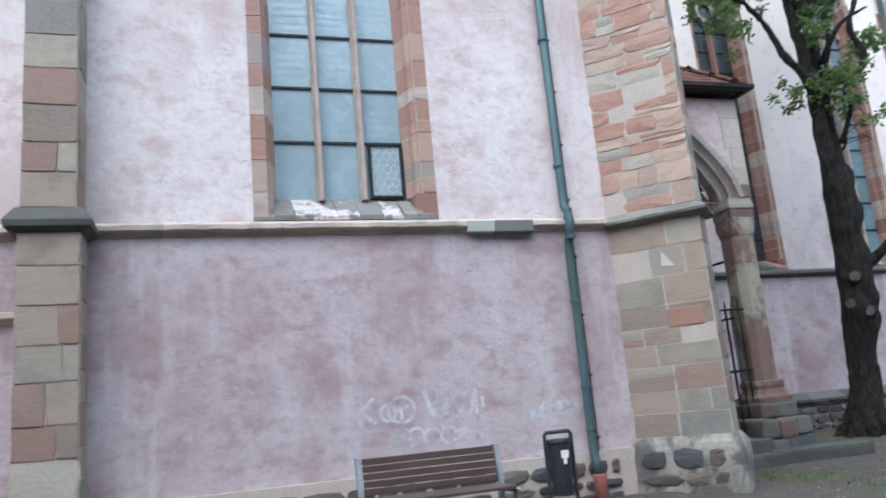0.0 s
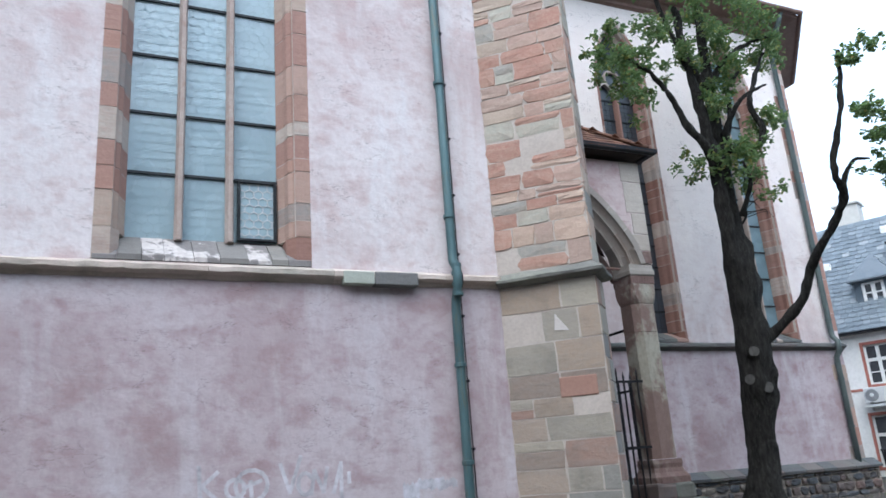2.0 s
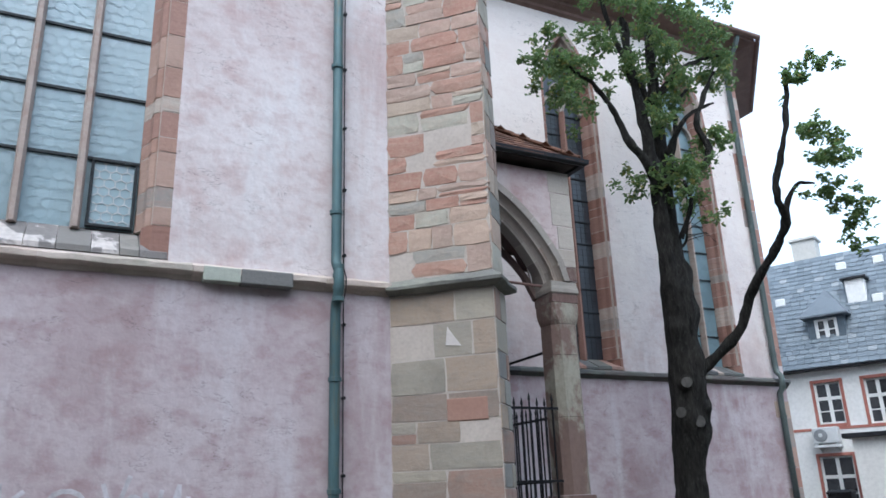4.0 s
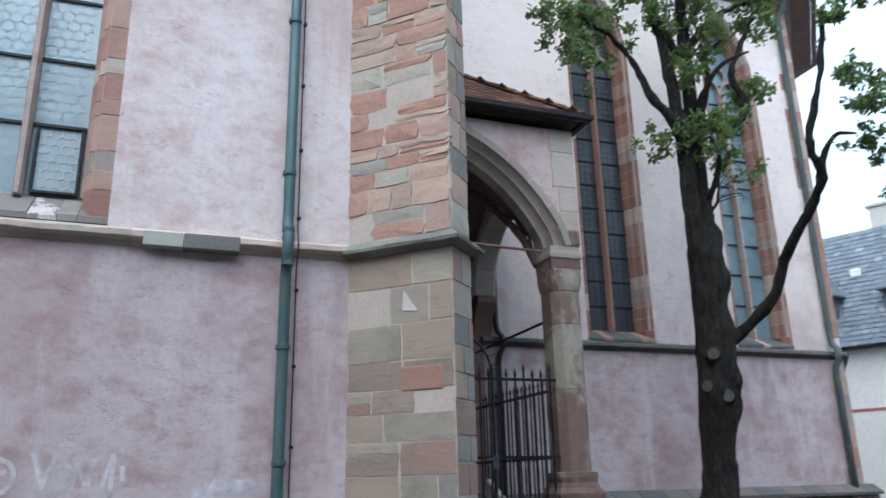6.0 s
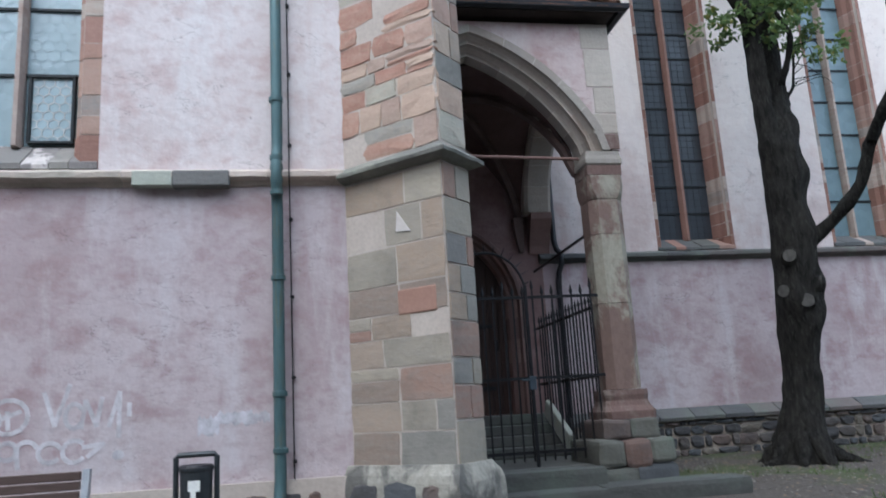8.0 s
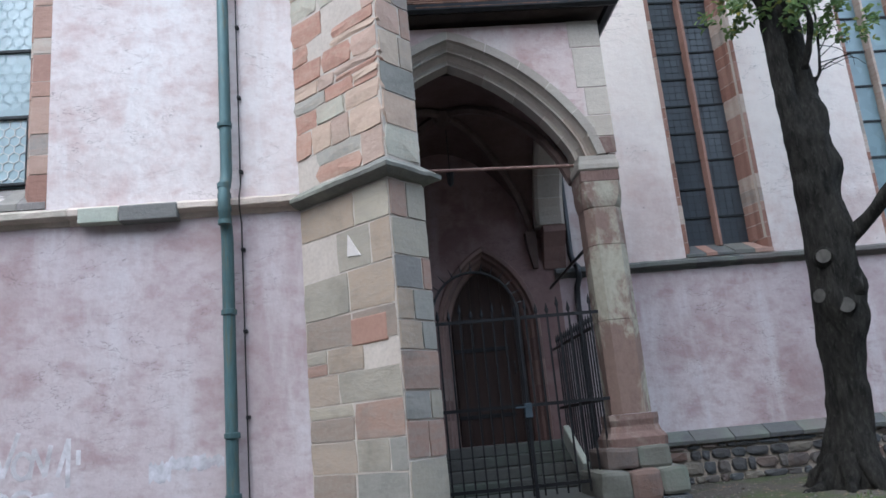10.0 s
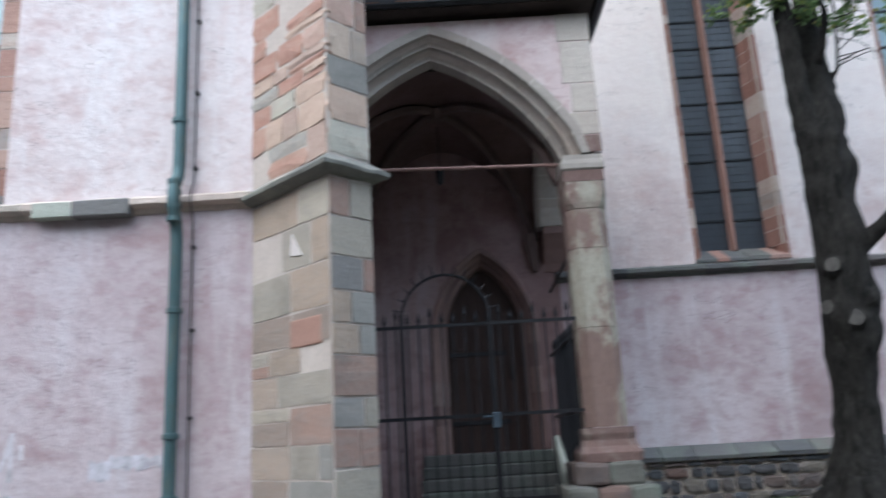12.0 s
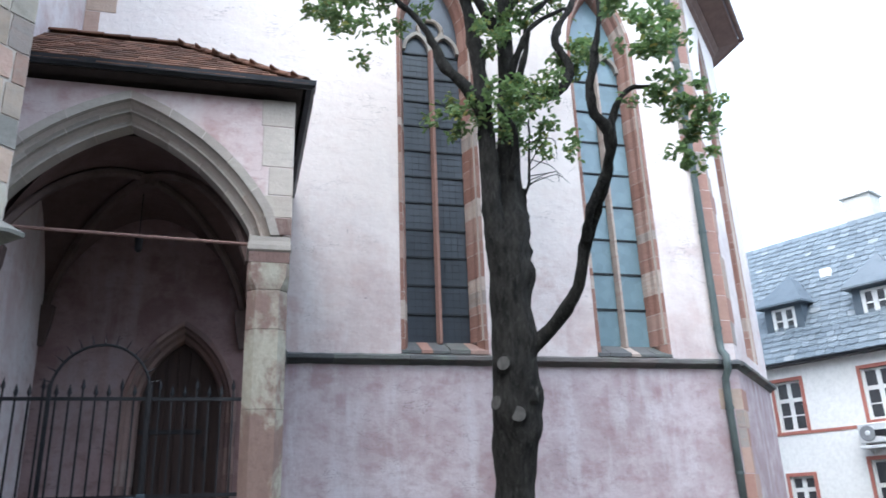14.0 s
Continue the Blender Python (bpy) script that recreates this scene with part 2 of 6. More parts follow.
MOSSY = m_stone("mossy_grey_stone", [(0.0, (0.10, 0.10, 0.09)), (0.5, (0.13, 0.127, 0.11)), (1.0, (0.085, 0.088, 0.082))], lichen=(0.115, 0.14, 0.115))
STEPS = m_stone("step_stone", [(0.0, (0.058, 0.06, 0.058)), (1.0, (0.092, 0.091, 0.086))], lichen=(0.10, 0.12, 0.10))
CAPSTONE = m_stone("mossy_cap_stone", [(0.0, (0.13, 0.13, 0.12)), (1.0, (0.19, 0.185, 0.165))], lichen=(0.30, 0.31, 0.25))
MULLION = m_simple("pinkish_mullion_stone", (0.38, 0.30, 0.265), (0.48, 0.41, 0.37), 2.5, 0.88, 0, 0.2, 0.3, 0.008, (1, 1, 1), (0.34, 0.24, 0.2))
MORTAR = m_simple("lime_mortar", (0.44, 0.38, 0.335), (0.52, 0.465, 0.415), 3, 0.95, bumps=0.3, bd=0.01)
MORTAR_DARK = m_simple("earthy_mortar", (0.26, 0.22, 0.19), (0.40, 0.35, 0.30), 5, 0.95, bumps=0.5, bd=0.02)
COPPER = m_simple("green_copper_pipe", (0.042, 0.085, 0.095), (0.10, 0.17, 0.18), 1.6, 0.6, 0.3, 0.4, 0.15, 0.003, (5, 5, 0.7), (0.11, 0.105, 0.07))
PIPEGREY = m_simple("grey_green_pipe", (0.07, 0.095, 0.095), (0.14, 0.17, 0.165), 2.2, 0.6, 0.3, 0.4, 0.1, 0.003, (3, 3, 0.8))
IRON = m_simple("black_iron", (0.012, 0.012, 0.014), (0.03, 0.03, 0.034), 8, 0.5, 0.6, 0.5)
ZINC = m_simple("dark_gutter_metal", (0.018, 0.02, 0.024), (0.045, 0.045, 0.05), 3, 0.4, 0.5, 0.5)
RODRED = m_simple("rusty_tie_rod", (0.2, 0.12, 0.10), (0.28, 0.18, 0.16), 6, 0.7, 0.2)
OAK = m_simple("dark_oak_door", (0.024, 0.013, 0.011), (0.05, 0.028, 0.022), 3, 0.65, 0, 0.3, 0.4, 0.01, (6, 6, 0.6))
TILE = m_stone("clay_roof_tile", [(0.0, (0.085, 0.05, 0.038)), (0.6, (0.14, 0.075, 0.052)), (1.0, (0.23, 0.12, 0.08))], band=(1, 1, 1), bumpd=0.01)
EAVES = m_simple("brown_painted_eaves", (0.15, 0.09, 0.075), (0.22, 0.14, 0.115), 4, 0.7)
BARK = m_simple("oak_bark", (0.016, 0.0155, 0.015), (0.06, 0.056, 0.05), 6.5, 0.95, 0, 0.15, 1.0, 0.08, (2.2, 2.2, 0.6), (0.085, 0.08, 0.072))
CUTWOOD = m_simple("weathered_cut_wood", (0.04, 0.038, 0.036), (0.095, 0.09, 0.082), 9, 0.9)
LEAF = m_leaf()
GROUND = m_ground()
GLASS_PALE = m_glass("pale_leaded_glass", (0.33, 0.43, 0.47), (0.25, 0.35, 0.40))
# the lancets' dark and bright sky reflections are put into these two glass colours
GLASS_DARK = m_glass("dark_reflection_glass", (0.035, 0.045, 0.06), (0.02, 0.025, 0.035))
GLASS_TEAL = m_glass("teal_reflection_glass", (0.18, 0.265, 0.30), (0.12, 0.19, 0.22))
GLASS_WIN = m_glass("house_window_glass", (0.05, 0.055, 0.06), (0.02, 0.022, 0.025), 0.05)
LEAD = m_simple("lead_bar", (0.02, 0.024, 0.028), (0.045, 0.05, 0.055), 6, 0.6, 0.3)
HEXWHITE = m_simple("white_lead_came", (0.55, 0.57, 0.57), (0.68, 0.69, 0.68), 6, 0.7)
BENCHWOOD = m_simple("brown_bench_slat", (0.065, 0.043, 0.038), (0.115, 0.078, 0.068), 4, 0.6, 0, 0.4, 0.3, 0.004, (0.6, 6, 6))
BENCHMETAL = m_simple("grey_bench_steel", (0.26, 0.28, 0.31), (0.38, 0.41, 0.45), 5, 0.45, 0.6, 0.5)
LOCK = m_simple("blue_grey_lock_steel", (0.06, 0.08, 0.1), (0.1, 0.13, 0.16), 8, 0.45, 0.5)
BINGREY = m_simple("anthracite_bin_steel", (0.03, 0.036, 0.042), (0.055, 0.062, 0.07), 5, 0.45, 0.4, 0.5)
TERRA = m_simple("red_standpipe", (0.27, 0.10, 0.08), (0.36, 0.15, 0.12), 5, 0.75)
RENDER_WHITE = m_simple("white_render", (0.74, 0.73, 0.70), (0.82, 0.81, 0.79), 1.2, 0.9, 0, 0.2, 0.15, 0.01)
REDTRIM = m_simple("red_window_surround", (0.36, 0.13, 0.10), (0.43, 0.18, 0.14), 4, 0.8)
WHITEPAINT = m_simple("white_window_paint", (0.76, 0.76, 0.74), (0.83, 0.83, 0.81), 4, 0.5)
def m_patchy(name, a, b_, scale, lo, hi):
    """Stone with flaked patches of another tone."""
    m, nt, b = mat(name, 0.9, spec=0.2)
    v = coords(nt, (1, 1, 0.7))
    n = noise_tex(nt, v, scale, 9, 0.62, 0.5)
    f = noise_tex(nt, v, 18, 8, 0.65)
    c = mix(nt, grey(nt, n, lo, hi), a, b_)
    c = mix(nt, grey(nt, f, 0.42, 0.75, 0, 0.4), c, tuple(x * 0.5 for x in a))
    nt.links.new(c, b.inputs["Base Color"])
    add = nt.nodes.new("ShaderNodeMath")
    add.operation = "ADD"
    nt.links.new(n, add.inputs[0])
    nt.links.new(f, add.inputs[1])
    bump(nt, b, add.outputs[0], 0.6, 0.03)
    return m


# near-black brown: the shadow gap under the porch gutter put into the eaves colour
SHADE_EAVES = m_simple("shaded_porch_eaves", (0.03, 0.022, 0.02), (0.06, 0.045, 0.04), 4, 0.8)
SLATE = m_stone("roof_slate", [(0.0, (0.075, 0.095, 0.115)), (0.5, (0.11, 0.135, 0.16)), (1.0, (0.16, 0.18, 0.2))], band=(1, 1, 1), bumpd=0.01)
SKYBLOCK = m_simple("dull_skyblock_render", (0.16, 0.15, 0.14), (0.23, 0.21, 0.19), 0.6, 0.9)


def m_faded(name, colour, lo, hi, scale=9.0):
    """Thin matt paint worn through to the plaster under it."""
    m, nt, b = mat(name, 0.95, spec=0.1)
    b.inputs["Base Color"].default_value = (*colour, 1)
    v = coords(nt)
    tp = nt.nodes.new("ShaderNodeBsdfTransparent")
    ms = nt.nodes.new("ShaderNodeMixShader")
    cover = grey(nt, noise_tex(nt, v, scale, 8, 0.65, 0.3), 0.36, 0.62, lo, hi)
    nt.links.new(cover, ms.inputs["Fac"])
    nt.links.new(tp.outputs[0], ms.inputs[1])
    nt.links.new(b.outputs[0], ms.inputs[2])
    nt.links.new(ms.outputs[0], nt.nodes["Material Output"].inputs["Surface"])
    return m


CHALK = m_faded("white_spray_chalk", (0.66, 0.64, 0.68), 0.5, 0.95, 5.0)
WHITEMORTAR = m_simple("white_mortar", (0.52, 0.47, 0.45), (0.62, 0.58, 0.56), 6, 0.95)
PALEPATCH = m_faded("pale_overpainted_patch", (0.62, 0.61, 0.66), 0.45, 0.95, 6.0)
HEXPALE = m_simple("pale_leading", (0.31, 0.40, 0.44), (0.38, 0.47, 0.50), 6, 0.7)
LATTICE = m_simple("dull_lead_lattice", (0.055, 0.062, 0.07), (0.09, 0.098, 0.105), 6, 0.6, 0.2)
GREENSLAB = m_stone("greenish_slab", [(0.0, (0.36, 0.38, 0.33)), (1.0, (0.38, 0.40, 0.35))])
GREYSLAB = m_stone("dark_grey_slab", [(0.0, (0.16, 0.16, 0.155)), (1.0, (0.18, 0.175, 0.17))])


# ---------------------------------------------------------------- mesh helpers
ORIGIN = {}


def link(name, bm, material, smooth=False):
    me = bpy.data.meshes.new(name)
    bm.normal_update()
    bm.to_mesh(me)
    bm.free()
    if smooth:
        for p in me.polygons:
            p.use_smooth = True
    me.materials.append(material)
    return me


def thing(name, loc, label, category, group="", kind=""):
    """An Empty at the base of a thing whose parts follow, built in world metres."""
    ob = new(name)
    ob.empty_display_size = 0.1
    ob.location = loc
    ORIGIN[ob.name] = Vector(loc)
    return tagged(ob, label, category, group, kind)


def solid(name, bm, material, label="", category="", group="", kind="", smooth=False):
    """One top-level mesh in world metres."""
    ob = new(name, link(name, bm, material, smooth))
    ORIGIN[ob.name] = Vector((0, 0, 0))
    return tagged(ob, label, category, group, kind)


def part(name, bm, material, parent, label="", smooth=False, kind=""):
    """One mesh under a thing or under a part; its vertices are given in world metres."""
    o = ORIGIN.get(parent.name, Vector((0, 0, 0)))
    bmesh.ops.translate(bm, verts=bm.verts, vec=-o)
    ob = new(name, link(name, bm, material, smooth))
    ob.parent = parent
    ORIGIN[ob.name] = o
    return tagged(ob, label, kind=kind)


def piece(name, mesh, m, parent):
    """A shared mesh set under its owner at the pose m."""
    ob = new(name, mesh)
    ob.parent = parent
    ob.matrix_basis = Matrix.Translation(-ORIGIN.get(parent.name, Vector((0, 0, 0)))) @ m
    return ob


def box(x0, x1, y0, y1, z0, z1, bev=0.0, bm=None, m=None, seg=1):
    own = bmesh.new()
    bmesh.ops.create_cube(own, size=1.0)
    bmesh.ops.scale(own, verts=own.verts, vec=(x1 - x0, y1 - y0, z1 - z0))
    bmesh.ops.translate(own, verts=own.verts, vec=((x0 + x1) / 2, (y0 + y1) / 2, (z0 + z1) / 2))
    if bev:
        bmesh.ops.bevel(own, geom=own.edges[:], offset=bev, segments=seg, affect="EDGES", profile=0.5)
    if m:
        bmesh.ops.transform(own, verts=own.verts, matrix=m)
    return merge(bm, own)


def rough_block(x0, x1, y0, y1, z0, z1, amp=0.02, seed=0.0, cuts=5, soft=0.05):
    """A hewn block with rounded arrises and an uneven surface."""
    bm = bmesh.new()
    bmesh.ops.create_cube(bm, size=1.0)
    bmesh.ops.subdivide_edges(bm, edges=bm.edges[:], cuts=cuts, use_grid_fill=True)
    half = Vector(((x1 - x0) / 2, (y1 - y0) / 2, (z1 - z0) / 2))
    mid = Vector(((x0 + x1) / 2, (y0 + y1) / 2, (z0 + z1) / 2))
    for v in bm.verts:
        p = Vector((v.co.x * 2 * half.x, v.co.y * 2 * half.y, v.co.z * 2 * half.z))
        inner = Vector([max(-(h - soft), min(h - soft, c)) for c, h in zip(p, half)])
        out = p - inner
        if out.length > 1e-6:
            p = inner + out.normalized() * soft
        q = p * 5 + Vector((seed, seed * 1.7, 0))
        p += Vector((noise.noise(q), noise.noise(q + Vector((7, 0, 0))), noise.noise(q + Vector((0, 7, 0))))) * amp
        v.co = p + mid
    return bm


def merge(bm, own):
    if bm is None:
        return own
    me = bpy.data.meshes.new("tmp")
    own.to_mesh(me)
    own.free()
    bm.from_mesh(me)
    bpy.data.meshes.remove(me)
    return bm


def tube(pts, radii, n=10, bm=None, close=True):
    """A round tube along points, each with its own radius."""
    bm = bm or bmesh.new()
    pts = [Vector(p) for p in pts]
    if isinstance(radii, (int, float)):
        radii = [radii] * len(pts)
    rings, side = [], None
    for i, p in enumerate(pts):
        d = (pts[min(i + 1, len(pts) - 1)] - pts[max(i - 1, 0)]).normalized()
        if side is None:
            side = d.orthogonal().normalized()
        side = (side - d * side.dot(d)).normalized()
        up = d.cross(side)
        rings.append([bm.verts.new(p + (side * math.cos(a) + up * math.sin(a)) * radii[i]) for a in (2 * math.pi * k / n for k in range(n))])
    for a, b in zip(rings, rings[1:]):
        for k in range(n):
            bm.faces.new((a[k], a[(k + 1) % n], b[(k + 1) % n], b[k]))
    if close:
        bm.faces.new(rings[0][::-1])
        bm.faces.new(rings[-1])
    return bm


def loft(sections, bm=None, caps=True, ring=True):
    """Faces between sections with the same number of points."""
    bm = bm or bmesh.new()
    rows = [[bm.verts.new(p) for p in s] for s in sections]
    n = len(rows[0])
    for a, b in zip(rows, rows[1:]):
        for k in range(n if ring else n - 1):
            bm.faces.new((a[k], a[(k + 1) % n], b[(k + 1) % n], b[k]))
    if caps and ring:
        bm.faces.new(rows[0][::-1])
        bm.faces.new(rows[-1])
    bmesh.ops.recalc_face_normals(bm, faces=bm.faces[:])
    return bm


def prism(poly, axis, a, b, bm=None):
    """A polygon of (p, q) drawn out along an axis from a to b. axis x: (y, z); y: (x, z); z: (x, y)."""
    put = {"x": lambda s, p: (s, p[0], p[1]), "y": lambda s, p: (p[0], s, p[1]), "z": lambda s, p: (p[0], p[1], s)}[axis]
    return loft([[put(a, p) for p in poly], [put(b, p) for p in poly]], bm)


def pierced(outer, holes, depth, m):
    """A wall slab in local (u, v) with openings through it, front at w = 0 and back at w = depth, set by the matrix m."""
    bm = bmesh.new()
    for w in (0.0, depth):
        edges = []
        for loop in [outer] + holes:
            vs = [bm.verts.new((u, w, v)) for u, v in loop]
            edges += [bm.edges.new((vs[i], vs[(i + 1) % len(vs)])) for i in range(len(vs))]
        bmesh.ops.triangle_fill(bm, edges=edges, use_beauty=True, normal=(0, -1 if w == 0 else 1, 0))
    for loop in [outer] + holes:
        for i in range(len(loop)):
            a, b = loop[i], loop[(i + 1) % len(loop)]
            bm.faces.new([bm.verts.new(p) for p in ((a[0], 0, a[1]), (b[0], 0, b[1]), (b[0], depth, b[1]), (a[0], depth, a[1]))])
    bmesh.ops.remove_doubles(bm, verts=bm.verts, dist=1e-5)
    bmesh.ops.recalc_face_normals(bm, faces=bm.faces[:])
    bmesh.ops.transform(bm, verts=bm.verts, matrix=m)
    return bm


class Arch:
    """A pointed opening about u = mid: half width, foot, spring height and rise."""

    def __init__(self, mid, half, foot, spring, rise, mid_pt=None):
        self.mid, self.half, self.foot, self.spring, self.rise = mid, half, foot, spring, rise
        if mid_pt is None:
            self.cx = (rise * rise - half * half) / (2 * half)
            self.cz = spring
        else:
            (x1, z1), (x2, z2), (x3, z3) = (0, spring + rise), mid_pt, (-half, spring)
            a, b = 2 * (x2 - x1), 2 * (z2 - z1)
            c, d = 2 * (x3 - x1), 2 * (z3 - z1)
            e = x2 * x2 + z2 * z2 - x1 * x1 - z1 * z1
            f = x3 * x3 + z3 * z3 - x1 * x1 - z1 * z1
            det = a * d - b * c
            self.cx, self.cz = (e * d - b * f) / det, (a * f - e * c) / det
        self.R = math.hypot(-half - self.cx, spring - self.cz)
        self.t0 = math.atan2(spring - self.cz, -half - self.cx) % (2 * math.pi)
        self.t1 = math.acos(max(-1, min(1, -self.cx / self.R)))
        self.arc = self.R * (self.t0 - self.t1)
        self.total = (spring - foot) + self.arc

    def at(self, s, o, side):
        """The point at length s up the left (side -1) or right (1) half, o metres outside the opening's edge."""
        straight = self.spring - self.foot
        if s <= straight:
            u, z = -(self.half + o), self.foot + s
        else:
            k = min(1.0, (s - straight) / self.arc)
            end = math.acos(max(-1, min(1, -self.cx / (self.R + o))))
            t = self.t0 + (end - self.t0) * k
            u, z = self.cx + (self.R + o) * math.cos(t), self.cz + (self.R + o) * math.sin(t)
        return self.mid + (u if side < 0 else -u), z

    def outline(self, o, n=10):
        st = self.spring - self.foot
        ss = ([0.0] if st > 0 else []) + [st + self.arc * k / n for k in range(n + 1)]
        left = [self.at(s, o, -1) for s in ss]
        right = [self.at(s, o, 1) for s in ss]
        return left + right[-2::-1]


def ring_stone(arch, s0, s1, section, side, m, n=3):
    """One stone of an opening's surround: section is [(outside, depth)]."""
    st = arch.spring - arch.foot
    ks = [s0] if s1 <= st else [s0 + (s1 - s0) * i / n for i in range(n)]
    rows = []
    for s in ks + [s1]:
        rows.append([m @ Vector((*arch.at(s, o, side)[:1], d, arch.at(s, o, side)[1])) for o, d in section])
    return loft(rows)


def surround(parent, arch, section, m, material, lo=0.22, hi=0.45, name="jamb_stone", gap=0.011, sides=(-1, 1), s_from=0.0, jut=0.004, bed_material=None):
    cu = sum(o for o, d in section) / len(section)
    cd = sum(d for o, d in section) / len(section)
    core = [(o + math.copysign(0.005, cu - o), d + math.copysign(0.006, cd - d)) for o, d in section]
    for side in sides:
        st = arch.spring - arch.foot
        bed = ring_stone(arch, st + 0.002, arch.total, core, side, m, 14)
        if st > 0.05:
            bed = merge(bed, ring_stone(arch, 0.0, st, core, side, m))
        part("mortar_bed", bed, bed_material or MORTAR, parent)
        s = s_from
        while s < arch.total - 0.02:
            e = min(arch.total, s + random.uniform(lo, hi))
            if arch.total - e < lo * 0.6:
                e = arch.total
            j = random.uniform(-jut, jut)
            sec = [(o, d + (j if d < 0.03 else 0)) for o, d in section]
            part(name, ring_stone(arch, s + gap / 2, e - gap / 2, sec, side, m), material, parent)
            s = e


def unit_stone(seed, rough=0.06, edge=0.07, worn=0.0):
    """A rough block about the origin, 1 x 1 x 1, dressed on the side that faces -y."""
    r = random.Random(seed)
    bm = bmesh.new()
    rows = []
    for y, ins in ((0.5, 0.0), (-0.2, 0.0), (-0.5, edge)):
        row = []
        for x, z in ((-1, -1), (0, -1), (1, -1), (1, 0), (1, 1), (0, 1), (-1, 1), (-1, 0)):
            k = 0.5 - ins
            k = k * (1 - worn * abs(x * z))
            row.append(bm.verts.new((x * k + r.uniform(-rough, rough) * (1 if y < 0 else 0) * 0.6, y + r.uniform(-rough, rough) * (y < 0), z * k + r.uniform(-rough, rough) * 0.6 * (y < 0))))
        rows.append(row)
    for a, b in zip(rows, rows[1:]):
        for i in range(8):
            bm.faces.new((a[i], a[(i + 1) % 8], b[(i + 1) % 8], b[i]))
    c = bm.verts.new((r.uniform(-0.2, 0.2), -0.5 - r.uniform(0.02, 0.12) * min(1.0, rough * 7), r.uniform(-0.2, 0.2)))
    for i in range(8):
        bm.faces.new((rows[-1][i], rows[-1][(i + 1) % 8], c))
    bmesh.ops.recalc_face_normals(bm, faces=bm.faces[:])
    return bm


def stone_set(material, count, seed, rough, edge, worn=0.0):
    return [link("stone", unit_stone(seed + i, rough, edge, worn), material) for i in range(count)]


ASHLAR = stone_set(SANDSTONE, 10, 10, 0.03, 0.008, 0.015)
ASHLAR_GREY = stone_set(GREYSTONE, 6, 70, 0.03, 0.01, 0.02)
ASHLAR_UP = stone_set(UPPER_STONE, 12, 30, 0.085, 0.015, 0.05)
ROUGH = stone_set(RUBBLE, 14, 50, 0.17, 0.12, 0.2)


def courses(parent, m, length, z0, z1, meshes, wlo, whi, hlo, hhi, thick=0.08, gap=0.012, name="stone", jut=0.008, seed=1, top=None, skip=0.0, proud=0.006, split=0.0):
    """Stones in courses on a plane: m maps (along, out, up) with out = -y the face."""
    r = random.Random(seed)
    z = z0
    while z < z1 - 0.02:
        h = min(r.uniform(hlo, hhi), z1 - z)
        if z1 - z - h < hlo * 0.5:
            h = z1 - z
        ms = meshes if top is None or z < top[0] else top[1]
        u = 0.0
        while u < length - 0.005:
            w = min(r.uniform(wlo, whi), length - u)
            if length - u - w < wlo * 0.6:
                w = length - u
            if r.random() < skip:
                u += w
                continue
            # some places hold two thin stones, one over the other
            cut = r.uniform(0.35, 0.65) if r.random() < split else 1.0
            for za, hh in ((z, h * cut), (z + h * cut, h * (1 - cut))):
                if hh > 0.01:
                    t = thick + r.uniform(0, jut)
                    piece(name, r.choice(ms), m @ Matrix.Translation((u + w / 2, thick / 2 - (t - thick) / 2 - proud, za + hh / 2)) @ Matrix.Diagonal((w - gap, t, hh - gap, 1)), parent)
            u += w
        z += h


def frame2d(x, y, angle):
    """Local (along, depth into the wall, up) at a wall foot: along turned by angle degrees from +x."""
    return Matrix.Translation((x, y, 0)) @ Matrix.Rotation(radians(angle), 4, "Z")


# ---------------------------------------------------------------- plan
Y1, Y2, XE = 7.86, 12.15, 5.08          # wall faces: near block, choir, near block's east side
S0, S1 = 3.25, 3.40                     # string course
FOOT = m_patchy("weathered_foot_render", (0.14, 0.135, 0.125), (0.33, 0.315, 0.275), 2.6, 0.46, 0.56)


def lie(x, y):
    return -0.2 + 0.035 * min(max(y, -6), 12.2) + 0.012 * noise.noise((x * 0.5, y * 0.5, 0))


def build_ground():
    bm = bmesh.new()
    xs = [-300, -80, -30] + [-14 + 0.5 * i for i in range(73)] + [35, 60, 120, 300]
    ys = [-300, -80, -25] + [-8 + 0.5 * i for i in range(45)] + [20, 40, 100, 300]
    g = [[bm.verts.new((x, y, lie(x, y))) for x in xs] for y in ys]
    for j in range(len(ys) - 1):
        for i in range(len(xs) - 1):
            bm.faces.new((g[j][i], g[j][i + 1], g[j + 1][i + 1], g[j + 1][i]))
    solid("ground", bm, GROUND, "trodden earth and gravel with thin grass", "ground", kind="structure", smooth=True)


build_ground()
# unseen walls added behind and beside the view to block low sky light
solid("wall_skyblock_south", box(-16, 60, -8, -7, -1, 12.5), SKYBLOCK, "unseen plain wall added to block low sky from the south", "wall", kind="structure")
solid("wall_skyblock_west", box(-17, -16, -7, 7.8, -1, 11.5), SKYBLOCK, "unseen plain wall added to block low sky from the west", "wall", kind="structure")

# ---------------------------------------------------------------- near block: wall with the broad window
W1 = Arch(1.50, 0.77, 3.74, 8.6, 1.9)
L1 = Arch(10.635, 0.505, 3.64, 9.1, 1.35)
L2 = Arch(13.77, 0.48, 3.64, 9.1, 1.35)
HOLE1, HOLE2, HOLE3 = Arch(1.50, 0.77, 3.41, 8.6, 1.9), Arch(10.635, 0.505, 3.41, 9.1, 1.35), Arch(13.77, 0.48, 3.41, 9.1, 1.35)
DOOR = Arch(6.90, 0.53, 0.98, 2.58, 0.98)
